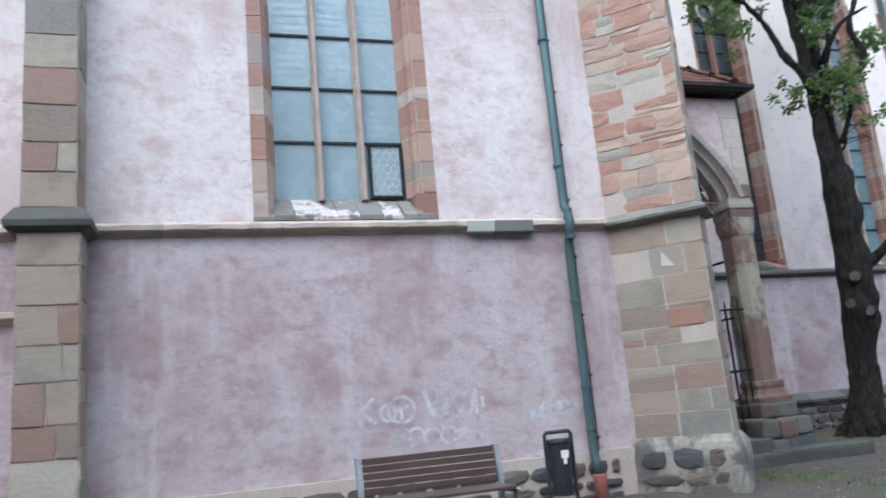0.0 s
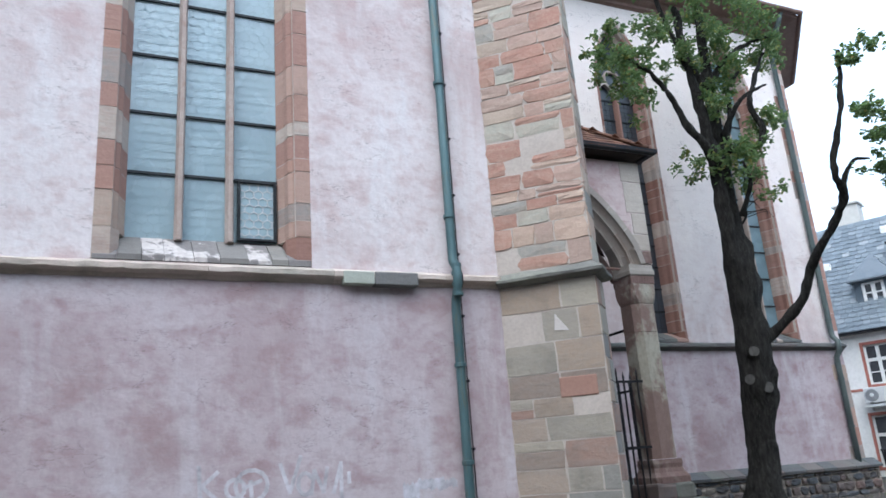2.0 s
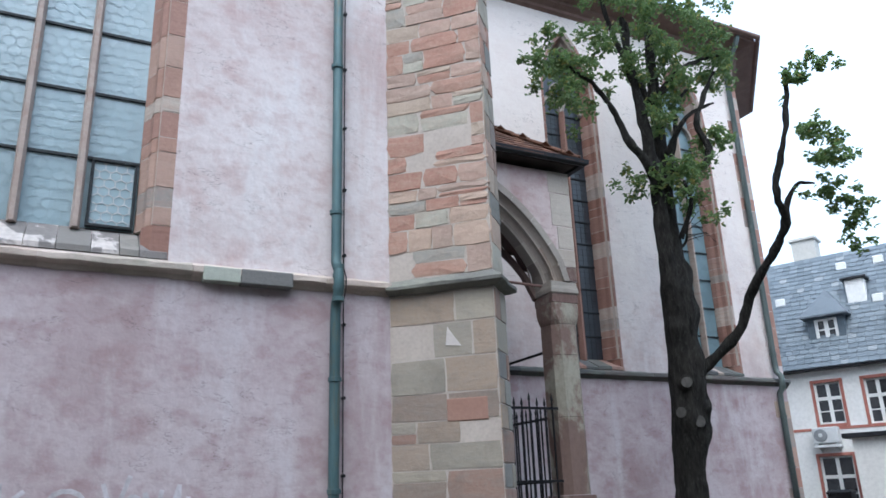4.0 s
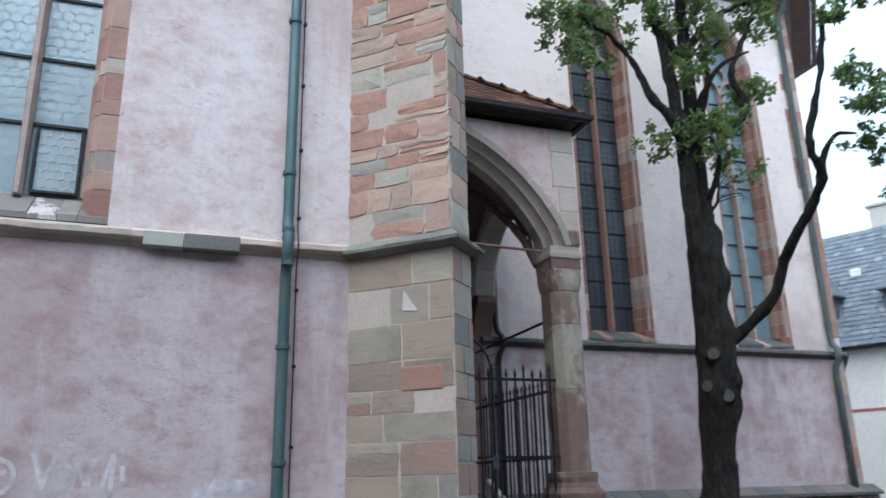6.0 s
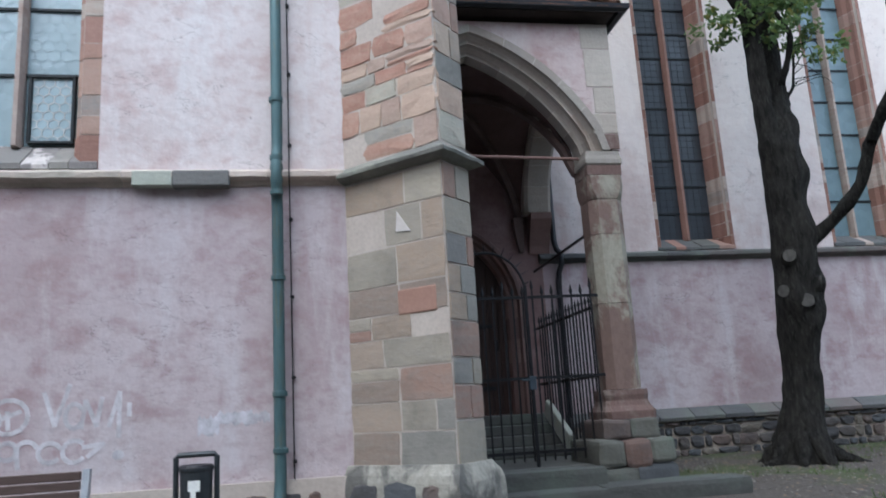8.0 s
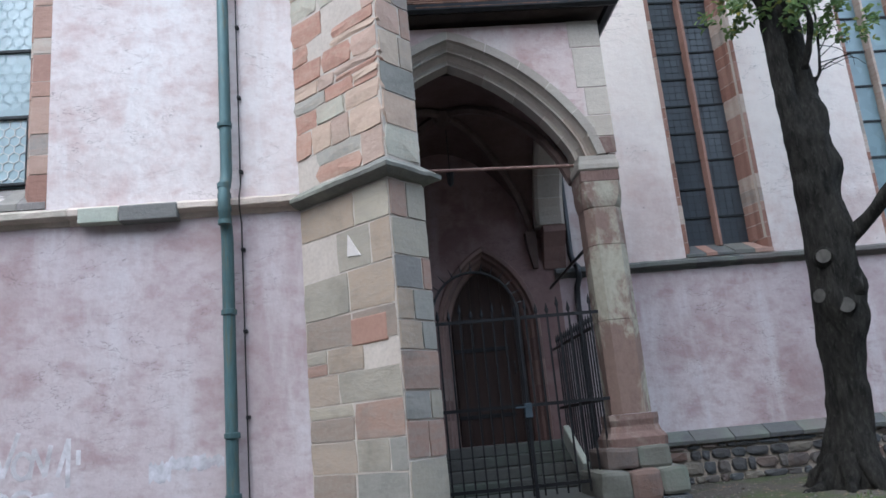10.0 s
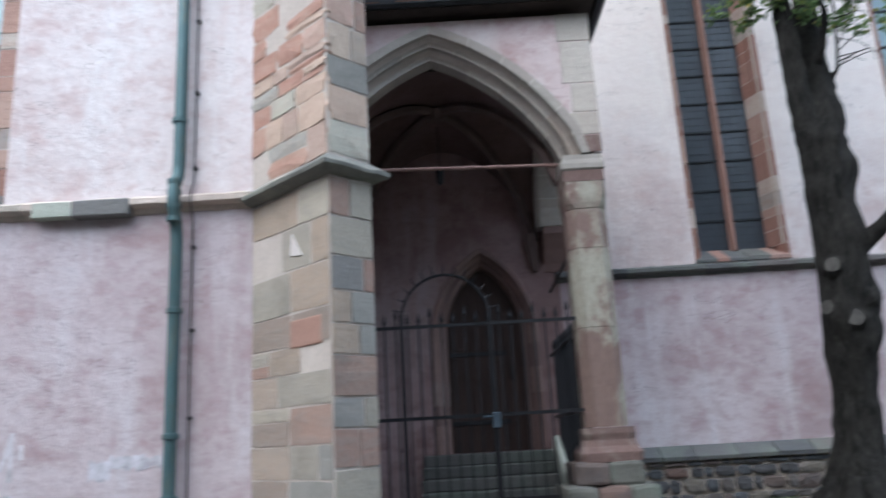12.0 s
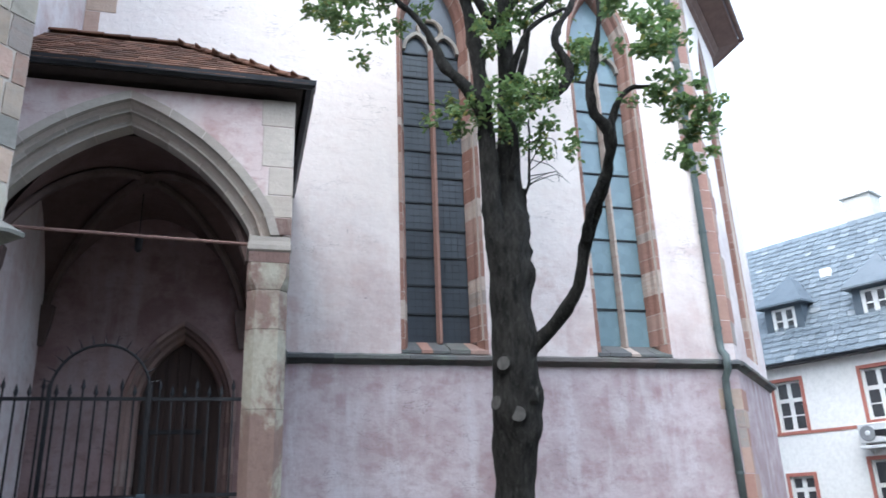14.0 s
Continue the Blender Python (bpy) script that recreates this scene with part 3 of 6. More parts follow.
SEC_W1 = [(0.29, 0.0), (0.13, 0.0), (0.11, 0.05), (0.07, 0.09), (0.055, 0.2), (0.0, 0.33), (0.0, 0.42), (0.29, 0.42)]
SEC_L = [(0.175, 0.0), (0.115, 0.0), (0.10, 0.05), (0.07, 0.08), (0.06, 0.17), (0.02, 0.24), (0.0, 0.33), (0.0, 0.42), (0.175, 0.42)]
SEC_D = [(0.22, 0.0), (0.20, -0.05), (0.15, -0.05), (0.13, 0.03), (0.09, 0.05), (0.07, 0.14), (0.02, 0.17), (0.0, 0.26), (0.0, 0.34), (0.22, 0.34)]

SM = 3.30
solid("wall_near_base", box(-16, XE, Y1, Y1 + 0.8, -0.5, SM), PLASTER_LOW, "darker mauve plastered wall below the string course", "wall", kind="structure")
solid("wall_choir_base", pierced([(8.0, -0.5), (15.6, -0.5), (15.6, SM), (8.0, SM)], [], 0.8, Matrix.Translation((0, Y2, 0))), PLASTER_LOW, "mauve plastered choir wall below the string course", "wall", kind="structure")
wall_near = solid("wall_near", pierced([(-16, SM), (XE, SM), (XE, 13.5), (-16, 13.5)], [HOLE1.outline(0.29)], 0.8, Matrix.Translation((0, Y1, 0))), PLASTER,
                  "pink lime-plastered church wall, patchy and worn", "wall", kind="structure")
wall_east = solid("wall_near_east", box(XE - 0.8, XE, Y1 + 0.8, Y2 + 0.8, -0.5, 13.5), PLASTER, "pink plastered side wall of the near block", "wall", kind="structure")
choir_holes = [HOLE2.outline(0.175), HOLE3.outline(0.175), DOOR.outline(0.22)]
solid("wall_porch_back", pierced([(XE, -0.5), (8.0, -0.5), (8.0, 5.45), (XE, 5.45)], [choir_holes[2]], 0.8, Matrix.Translation((0, Y2, 0))), PLASTER_PORCH_SHADE, "rose plastered wall behind the porch, coloured for its shade", "wall", kind="structure")
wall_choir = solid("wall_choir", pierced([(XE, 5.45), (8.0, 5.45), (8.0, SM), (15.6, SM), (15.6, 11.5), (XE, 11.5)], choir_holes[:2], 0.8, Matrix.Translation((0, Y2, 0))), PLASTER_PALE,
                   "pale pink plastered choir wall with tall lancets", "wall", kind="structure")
AL = 3.38                                # length of one apse side
L3 = Arch(1.8, 0.42, 3.64, 9.1, 1.3)
APSE = frame2d(15.6, Y2, 45)
solid("wall_apse_base", pierced([(0, -0.5), (AL, -0.5), (AL, SM), (0, SM)], [], 0.8, APSE), PLASTER_LOW, "mauve plastered apse wall below the string course", "wall", kind="structure")
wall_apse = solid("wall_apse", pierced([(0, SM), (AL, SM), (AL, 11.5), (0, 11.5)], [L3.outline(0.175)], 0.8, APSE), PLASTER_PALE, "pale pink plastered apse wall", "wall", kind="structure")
ax, ay = 15.6 + AL * math.cos(radians(45)), Y2 + AL * math.sin(radians(45))
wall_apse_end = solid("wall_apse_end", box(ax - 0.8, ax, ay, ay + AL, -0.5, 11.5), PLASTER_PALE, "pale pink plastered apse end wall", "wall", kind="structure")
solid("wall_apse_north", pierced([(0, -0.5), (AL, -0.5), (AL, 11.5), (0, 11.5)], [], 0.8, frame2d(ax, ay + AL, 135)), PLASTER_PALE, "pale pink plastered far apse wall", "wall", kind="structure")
solid("wall_north", box(-16, 15.6, ay + 1.7 * AL - 0.8, ay + 1.7 * AL, -0.5, 11.5), PLASTER, "plain plastered far wall of the church", "wall", kind="structure")


def glazing(parent, arch, m, lights, bars, glass, y_glass=0.36, mull=0.042, bar_z=()):
    """Mullions, pointed heads, iron bars and panes of a traceried window."""
    left, right = arch.mid - arch.half, arch.mid + arch.half
    wid = (right - left) / lights
    top = arch.spring + arch.rise
    head = arch.spring - 0.25
    for i in range(1, lights):
        u = left + wid * i
        sec = [(-mull, 0.30), (-0.02, 0.22), (0.02, 0.22), (mull, 0.30), (mull, 0.38), (-mull, 0.38)]
        bm = loft([[m @ Vector((u + a, d, z)) for a, d in sec] for z in (arch.foot - 0.02, head)])
        part("mullion", bm, MULLION if lights > 2 else JAMB_RED, parent, "weathered sandstone mullion")
    for i in range(lights):
        a = Arch(left + wid * (i + 0.5), wid / 2 - 0.05, head - 0.35, head, wid * 0.62)
        bm = None
        for side in (-1, 1):
            bm = merge(bm, ring_stone(a, 0.35, a.total, [(0.06, 0.27), (0.0, 0.27), (0.0, 0.37), (0.06, 0.37)], side, m, 6)) if bm else ring_stone(a, 0.35, a.total, [(0.06, 0.27), (0.0, 0.27), (0.0, 0.37), (0.06, 0.37)], side, m, 6)
        part("tracery_head", bm, ARCHSTONE, parent, "grey stone light head")
    c = arch.mid
    bm = bmesh.new()
    rr = wid * 0.42
    pts = [(c + rr * math.cos(t), head + wid * 0.9 + rr * math.sin(t)) for t in (2 * math.pi * k / 20 for k in range(21))]
    tube([m @ Vector((u, 0.32, z)) for u, z in pts], 0.045, 6, bm)
    part("tracery_circle", bm, ARCHSTONE, parent, "grey stone tracery ring")
    zs = [arch.foot] + list(bar_z) + [top]
    for z in bar_z:
        w = arch.half if z < arch.spring else arch.half * max(0.1, 1 - (z - arch.spring) / arch.rise)
        part("glazing_bar", loft([[m @ Vector((arch.mid + s * w, d, z + h)) for d, h in ((0.335, -0.014), (0.335, 0.014), (0.36, 0.014), (0.36, -0.014))] for s in (-1, 1)]), LEAD, parent)
    for i in range(lights):
        a, b = left + wid * i, left + wid * (i + 1)
        for z0, z1 in zip(zs, zs[1:]):
            if z0 >= arch.spring:
                continue
            tilt = random.uniform(-0.006, 0.006)
            z1 = min(z1, arch.spring)
            part("pane", loft([[m @ Vector((u, y_glass + (tilt if u == a else -tilt) + d, z)) for u, z in ((a, z0), (b, z0), (b, z1), (a, z1))] for d in (0.0, 0.008)]), glass, parent)
    pts = [p for p in arch.outline(0.0, 8) if p[1] >= arch.spring - 0.001]
    part("pane", loft([[m @ Vector((u, y_glass + d, z)) for u, z in pts] for d in (0.0, 0.008)]), glass, parent)


def window(name, arch, m, sec, lights, glass, material, bar_z, label):
    o = m @ Vector((arch.mid, 0, arch.foot))
    t = thing(name, o, label, "window", "traceried windows", "structure")
    surround(t, arch, sec, m, material, 0.13, 0.42)
    glazing(t, arch, m, lights, 0, glass, bar_z=bar_z)
    return t


M1, M2 = Matrix.Translation((0, Y1, 0)), Matrix.Translation((0, Y2, 0))
window_1 = window("window_1", W1, M1, SEC_W1, 3, GLASS_PALE, JAMB, [4.46 + 0.69 * i for i in range(6)], "three-light church window with pale bluish leaded glass")
window_2 = window("window_2", L1, M2, SEC_L, 2, GLASS_DARK, JAMB_RED, [4.1 + 0.47 * i for i in range(11)], "tall two-light lancet, leaded glass coloured as a dark reflection")
window_3 = window("window_3", L2, M2, SEC_L, 2, GLASS_TEAL, JAMB_RED, [4.28 + 0.62 * i for i in range(8)], "tall two-light lancet, glass coloured as a pale teal sky reflection")
window_4 = window("window_4", L3, APSE, SEC_L, 2, GLASS_TEAL, JAMB_RED, [4.28 + 0.62 * i for i in range(8)], "tall apse lancet in red stone")


def hex_leading(x0, x1, z0, z1, y, s, r, flat=1.0):
    """Honeycomb leads of side s within a rectangle, clipped at its edges."""
    bm = bmesh.new()
    wx, hz = s * math.sqrt(3), s * 1.5
    seen = set()
    for row in range(-1, int((z1 - z0) / hz) + 3):
        for col in range(-1, int((x1 - x0) / wx) + 3):
            cx, cz = x0 + wx * (col + 0.5 * (row % 2)), z0 + hz * row
            for k in range(3):
                a, b = [(cx + s * math.sin(math.pi / 3 * j), cz + s * math.cos(math.pi / 3 * j)) for j in (k, k + 1)]
                lo, hi = 0.0, 1.0
                for p, q, e0, e1 in ((a[0], b[0], x0, x1), (a[1], b[1], z0, z1)):
                    d = q - p
                    if abs(d) < 1e-6:
                        if not e0 < p < e1:
                            hi = -1.0
                        continue
                    f0, f1 = sorted(((e0 - p) / d, (e1 - p) / d))
                    lo, hi = max(lo, f0), min(hi, f1)
                if hi - lo > 0.05:
                    tube([(a[0] + (b[0] - a[0]) * f, y, a[1] + (b[1] - a[1]) * f) for f in (lo, hi)], r, 4, bm, False)
    bmesh.ops.scale(bm, verts=bm.verts, vec=(1, flat, 1), space=Matrix.Translation((0, -y, 0)))
    return bm


def hex_panel(parent):
    """The opening casement of the broad window: a dark frame with honeycomb leading."""
    x0, x1, z0, z1, y = 1.84, 2.255, 3.76, 4.45, Y1 + 0.31
    f = None
    for a in ((x0, x1, z0, z0 + 0.028), (x0, x1, z1 - 0.028, z1), (x0, x0 + 0.028, z0 + 0.028, z1 - 0.028), (x1 - 0.028, x1, z0 + 0.028, z1 - 0.028)):
        f = box(a[0], a[1], y - 0.02, y + 0.03, a[2], a[3], 0.004, f)
    part("casement", f, LEAD, parent, "dark metal casement frame")
    part("casement_pane", box(x0 + 0.029, x1 - 0.029, y + 0.012, y + 0.02, z0 + 0.029, z1 - 0.029), GLASS_PALE, parent)
    part("honeycomb_leading", hex_leading(x0 + 0.03, x1 - 0.03, z0 + 0.03, z1 - 0.03, y + 0.008, 0.056, 0.0065, 0.6), HEXWHITE, parent, "whitish hexagonal leading")


def wide_leading(parent):
    """Faint honeycomb leads over the broad window's panes."""
    wid = 2 * W1.half / 3
    zs = [W1.foot] + [4.46 + 0.69 * i for i in range(6)]
    for i in range(3):
        for z0, z1 in zip(zs, zs[1:]):
            if i == 2 and z0 == W1.foot:
                continue
            a = W1.mid - W1.half + wid * i
            part("honeycomb_leading", hex_leading(a + 0.045, a + wid - 0.045, z0 + 0.02, z1 - 0.02, Y1 + 0.352, 0.066, 0.004, 0.2), HEXPALE, parent)


def lattice(parent, arch, m, lights, step_z):
    """Fine rectangular leads in a lancet."""
    bm = bmesh.new()
    wid = 2 * arch.half / lights
    for i in range(lights):
        a = arch.mid - arch.half + wid * i
        for k in range(1, 4):
            u = a + 0.03 + (wid - 0.06) * k / 4
            tube([m @ Vector((u, 0.356, arch.foot)), m @ Vector((u, 0.356, arch.spring - 0.3))], 0.0045, 4, bm, False)
        z = arch.foot + step_z
        while z < arch.spring - 0.3:
            tube([m @ Vector((a + 0.03, 0.356, z)), m @ Vector((a + wid - 0.03, 0.356, z))], 0.0045, 4, bm, False)
            z += step_z
    part("lead_lattice", bm, LATTICE, parent, "dull grey lead lattice")


wide_leading(window_1)
lattice(window_2, L1, M2, 2, 0.1175)
hex_panel(window_1)


SILLSTONE = m_patchy("flaked_sill_stone", (0.22, 0.205, 0.20), (0.55, 0.51, 0.49), 2.6, 0.52, 0.55)


def sill(parent, x0, x1, yf, z0, z1, yb, materials, n):
    xs = [x0] + sorted(x0 + (x1 - x0) * (i + random.uniform(-0.28, 0.28)) / n for i in range(1, n)) + [x1]
    for i, (a, b) in enumerate(zip(xs, xs[1:])):
        part("sill_stone", prism([(yf, z0), (yf, z0 + 0.05 + random.uniform(-0.012, 0.012)), (yb, z1), (yb, z0)], "x", a + 0.003, b - 0.003), materials[i % len(materials)], parent)


sill(window_1, 0.445, 2.555, Y1 - 0.012, S1 + 0.015, 3.755, Y1 + 0.36, [SILLSTONE, GREYSTONE, SILLSTONE, SILLSTONE, SILLSTONE, GREYSTONE], 9)
sill(window_2, 9.96, 11.31, Y2 - 0.03, S1 + 0.012, 3.66, Y2 + 0.36, [SLATEGREY, JAMB_RED, SLATEGREY], 5)
sill(window_3, 13.12, 14.42, Y2 - 0.03, S1 + 0.012, 3.66, Y2 + 0.36, [SLATEGREY, SLATEGREY, JAMB_RED], 5)
for wdw, hole, full, sec, mm in ((window_1, HOLE1, W1, SEC_W1, M1), (window_2, HOLE2, L1, SEC_L, M2), (window_3, HOLE3, L2, SEC_L, M2)):
    for side in (-1, 1):
        part("jamb_foot", ring_stone(hole, 0.008, full.foot - hole.foot - 0.004, [(sec[0][0], 0.0), (sec[1][0], 0.0), (0.05, 0.12), (0.05, 0.42), (sec[0][0], 0.42)], side, mm), JAMB_RED, wdw)


# ---------------------------------------------------------------- string courses
def worn_by(p, amp):
    """How far weather has eaten a stone's edge at p."""
    q = Vector(p) * 7.0
    return Vector((noise.noise(q), noise.noise(q + Vector((5, 0, 0))), noise.noise(q + Vector((0, 5, 0))))) * amp


def string_course(name, m, x0, x1, material, label, out=0.10, z0=S0, z1=S1, lo=0.7, hi=1.3):
    ob = new(name)
    ORIGIN[ob.name] = Vector((0, 0, 0))
    tagged(ob, label, "string course", kind="structure")
    x = x0
    while x < x1 - 0.01:
        e = min(x1, x + random.uniform(lo, hi))
        if x1 - e < lo * 0.4:
            e = x1
        j = random.uniform(-0.006, 0.006)
        prof = [(0.02, z0 - 0.02), (-out * 0.2, z0 - 0.005), (-out * 0.35, z0 + 0.03), (-out + j + 0.012, z0 + 0.045), (-out + j, z0 + 0.055), (-out + j, z0 + 0.105), (-0.01, z1), (0.02, z1)]
        part("string_stone", loft([[p + worn_by(p, 0.012) for p in (m @ Vector((u, d, z)) for d, z in prof)] for u in [x + 0.002 + (e - x - 0.004) * k / 9 for k in range(10)]]), material, ob)
        x = e
    return ob


string_course("string_course_near", M1, -1.2, 4.75, STRING, "pale weathered string course along the plaster")
string_course("string_course_left", M1, -16, -1.85, STRING, "pale weathered string course beyond the buttress")
string_course("string_course_low", M1, -16, -1.85, STRING, "narrow lower string course beyond the buttress", 0.08, 2.4, 2.52)
string_course("string_course_choir", M2, 8.13, 15.6, SLATEGREY, "dark grey stone string course below the lancets", 0.12)
string_course("string_course_porch", M2, 7.95, 8.13, SLATEGREY, "dark grey string course end inside the porch", 0.12)
string_course("string_course_apse", APSE, 0.0, AL + 0.1, SLATEGREY, "dark grey stone string course of the apse", 0.12)

# ---------------------------------------------------------------- diagonal buttress
LB = 1.117                                # length of the side face
bl = frame2d(4.76, 7.86, -45)             # side face towards the broad window
bf = frame2d(5.55, 7.07, 45)              # narrow outer face
WB = 0.42
buttress = solid("buttress", loft([[(4.763, 7.859, z), (5.55, 7.072, z), (5.8425, 7.3645, z), (5.08, 8.127, z)] for z in (-0.4, 13.0)]), MORTAR,
                 "diagonal buttress of mixed red and buff sandstone blocks", "buttress", kind="structure")


def buttress_cap():
    bm = bmesh.new()
    prof = [(0.04, S0 - 0.02), (-0.05, S0 - 0.01), (-0.115, S0 + 0.025), (-0.12, S0 + 0.055), (0.0, S1), (0.04, S1)]
    r2 = math.sqrt(0.5)
    n1, n2, n3 = Vector((-r2, -r2, 0)), Vector((r2, -r2, 0)), Vector((r2, r2, 0))
    base = [Vector((4.76, 7.86, 0)), Vector((5.55, 7.07, 0)), Vector((5.845, 7.365, 0)), Vector((5.1, 8.11, 0))]
    dirs = [n1 + Vector((0, 0, 0)), n1 + n2, n2 + n3, n3]
    rows = []
    for k in range(3):
        for i in range(11 if k == 2 else 10):
            b, d = base[k].lerp(base[k + 1], i / 10), dirs[k].lerp(dirs[k + 1], i / 10)
            rows.append([p + worn_by(p, 0.016) for p in (b + d * (-q) + Vector((0, 0, z)) for q, z in prof)])
    return loft(rows, bm)


part("cap_stone", buttress_cap(), CAPSTONE, buttress, "grey-green weathered sloping capping")

# plinths, corner swelling of the buttress foot
def lumpy_foot():
    lo = [(4.66, 7.80), (5.52, 6.90), (6.02, 7.40), (5.1, 8.3)]
    hi = [(4.70, 7.84), (5.55, 7.02), (5.90, 7.38), (5.1, 8.15)]
    rows = []
    for z, k in [(-0.4, 0), (0.0, 0), (0.12, 0.02), (0.24, 0.04), (0.36, 0.05), (0.46, 0.08), (0.54, 0.16), (0.60, 0.4), (0.65, 0.8), (0.68, 1.0)]:
        row = []
        for s in range(3):
            for q in range(12):
                f = q / 12
                p = Vector((*lo[s], 0)).lerp(Vector((*lo[s + 1], 0)), f).lerp(Vector((*hi[s], 0)).lerp(Vector((*hi[s + 1], 0)), f), k)
                row.append(p + Vector((0, 0, z)) + Vector((noise.noise((p.x * 5, p.y * 5, z * 6)), noise.noise((p.x * 5 + 9, p.y * 5, z * 6)), 0)) * 0.022)
        row += [Vector((*lo[3], z)).lerp(Vector((*hi[3], z)), k), Vector((4.9, 8.1, z))]
        rows.append(row)
    return loft(rows)


part("foot", lumpy_foot(), FOOT, buttress, "weathered mortared foot of the buttress")

# ---------------------------------------------------------------- left buttress
lbut = solid("buttress_left", box(-1.755, -1.262, 7.425, Y1, -0.4, 13.0), MORTAR, "upright buttress of grey and buff sandstone blocks", "buttress", kind="structure")
part("cap_stone", loft([[(x, y, z) for x, y in ((-1.8 - e, Y1), (-1.8 - e, 7.4 - e), (-1.2 + e, 7.4 - e), (-1.2 + e, Y1))] for z, e in ((S0 - 0.05, 0.0), (S0, 0.08), (S0 + 0.06, 0.09), (S1 + 0.05, 0.0))]), STEPS, lbut, "grey sloping capping")

# ---------------------------------------------------------------- porch
YP, XP0, XP1, ZT = 9.13, XE, 8.13, 5.68
PA = Arch(6.37, 1.26, 4.04, 4.08, 1.16, (-0.753, 4.76))
EA = Arch(10.75, 1.10, 4.0, 4.0, 1.15)
porch_front = solid("wall_porch_front", pierced([(XE, 4.04)] + [(XE, ZT), (XP1, ZT), (XP1, 4.04)] + [p for p in PA.outline(0.282, 16)[::-1] if p[0] > XE + 0.001 and p[1] > 4.041], [], 0.42, Matrix.Translation((0, YP, 0))),
                    PLASTER_GABLE, "pink plastered porch gable over the pointed arch", "wall", kind="structure")
porch = thing("porch_arch", (6.37, YP, 4.04), "moulded grey stone pointed arch of the porch", "arch", kind="structure")
MP = Matrix.Translation((0, YP, 0))
surround(porch, PA, [(0.381, -0.01), (0.284, -0.01), (0.275, 0.03), (0.381, 0.03)], MP, ARCHSTONE, 0.3, 0.5, "voussoir")
surround(porch, PA, [(0.275, 0.02), (0.265, 0.05), (0.242, 0.09), (0.211, 0.11), (0.188, 0.1), (0.185, 0.13), (0.185, 0.4), (0.275, 0.4)], MP, ARCHSTONE, 0.28, 0.45, "voussoir")
surround(porch, PA, [(0.184, 0.14), (0.171, 0.18), (0.145, 0.22), (0.112, 0.23), (0.088, 0.22), (0.085, 0.25), (0.085, 0.42), (0.184, 0.42)], MP, ARCHSTONE, 0.28, 0.45, "voussoir")
ME = Matrix.Translation((XP1, 0, 0)) @ Matrix.Rotation(radians(90), 4, "Z")
porch_side = solid("wall_porch_side", pierced([(YP + 0.42, 4.0), (YP + 0.42, ZT), (Y2, ZT), (Y2, 4.0)] + EA.outline(0.14, 12)[::-1], [], 0.42, ME), PLASTER,
                   "pink plastered side of the porch over an open arch", "wall", kind="structure")
sidearch = thing("porch_side_arch", (7.9, 10.75, 4.0), "plain grey stone arch of the porch side", "arch", kind="structure")
surround(sidearch, EA, [(0.14, 0.0), (0.04, 0.0), (0.0, 0.05), (0.0, 0.37), (0.04, 0.42), (0.14, 0.42)], ME, ARCHSTONE, 0.3, 0.5, "voussoir")


def pier():
    t = thing("porch_pier", (7.92, 9.34, 0.3), "chamfered sandstone pier, patched and flaking, on a moulded base", "pier", kind="structure")

    def octo(x0, x1, y0, y1, z, c):
        return [(x0 + c, y0, z), (x1 - c, y0, z), (x1, y0 + c, z), (x1, y1 - c, z), (x1 - c, y1, z), (x0 + c, y1, z), (x0, y1 - c, z), (x0, y0 + c, z)]
    x0, x1, y0, y1 = 7.70, 8.12, YP + 0.01, YP + 0.44
    zs = [1.22, 2.2, 3.02, 3.44]
    for a, b in zip(zs, zs[1:]):
        part("shaft_stone", loft([octo(x0, x1, y0, y1, z, 0.09) for z in (a + 0.003, b - 0.003)]), PIERSTONE, t)
    part("base_stone", loft([octo(x0 - e, x1 + e, y0 - e, y1 + e, z, c) for z, e, c in ((0.895, 0.085, 0.05), (0.98, 0.09, 0.05), (1.04, 0.055, 0.07), (1.10, 0.04, 0.08), (1.16, 0.05, 0.085), (1.217, 0.045, 0.085))]), REDBASE, t, "flaking red sandstone base")
    part("base_stone", rough_block(7.52, 7.86, 8.99, 9.72, 0.68, 0.90, 0.018, 1.0, soft=0.035), RUBBLE, t, "dark weathered base block")
    part("base_stone", rough_block(7.85, 8.19, 9.0, 9.72, 0.67, 0.90, 0.018, 2.0, soft=0.035), MOSSY, t, "greenish weathered base block")
    for k, (a, b, c, d) in enumerate(((7.40, 7.72, 0.40, 0.69), (7.71, 8.02, 0.38, 0.68), (8.01, 8.29, 0.42, 0.69), (7.39, 7.85, 0.03, 0.40), (7.83, 8.30, 0.03, 0.42))):
        part("plinth_stone", rough_block(a, b, 8.88, 9.82, c, d, 0.022, 3.0 + k, soft=0.045), RUBBLE if k in (1, 4) else MOSSY, t, "greenish worn plinth block")
    part("capital_stone", loft([octo(x0 - e, x1 + e, y0 - e, y1 + e, z, 0.02 + c) for z, e, c in ((3.445, 0.0, 0.07), (3.50, 0.008, 0.05), (3.60, 0.012, 0.02), (3.735, 0.008, 0.012))]), PIERSTONE, t)
    part("capital_stone", loft([octo(x0 - e, x1 + e, y0 - e, y1 + e, z, 0.01) for z, e in ((3.74, 0.008), (3.86, 0.008))]), REDBASE, t)
    part("impost", loft([octo(x0 - e, x1 + e, y0 - e, y1 + e, z, 0.01) for z, e in ((3.863, 0.008), (3.88, 0.022), (3.93, 0.022), (3.98, 0.008), (4.035, 0.004))]), ARCHSTONE, t, "grey moulded impost")
    return t


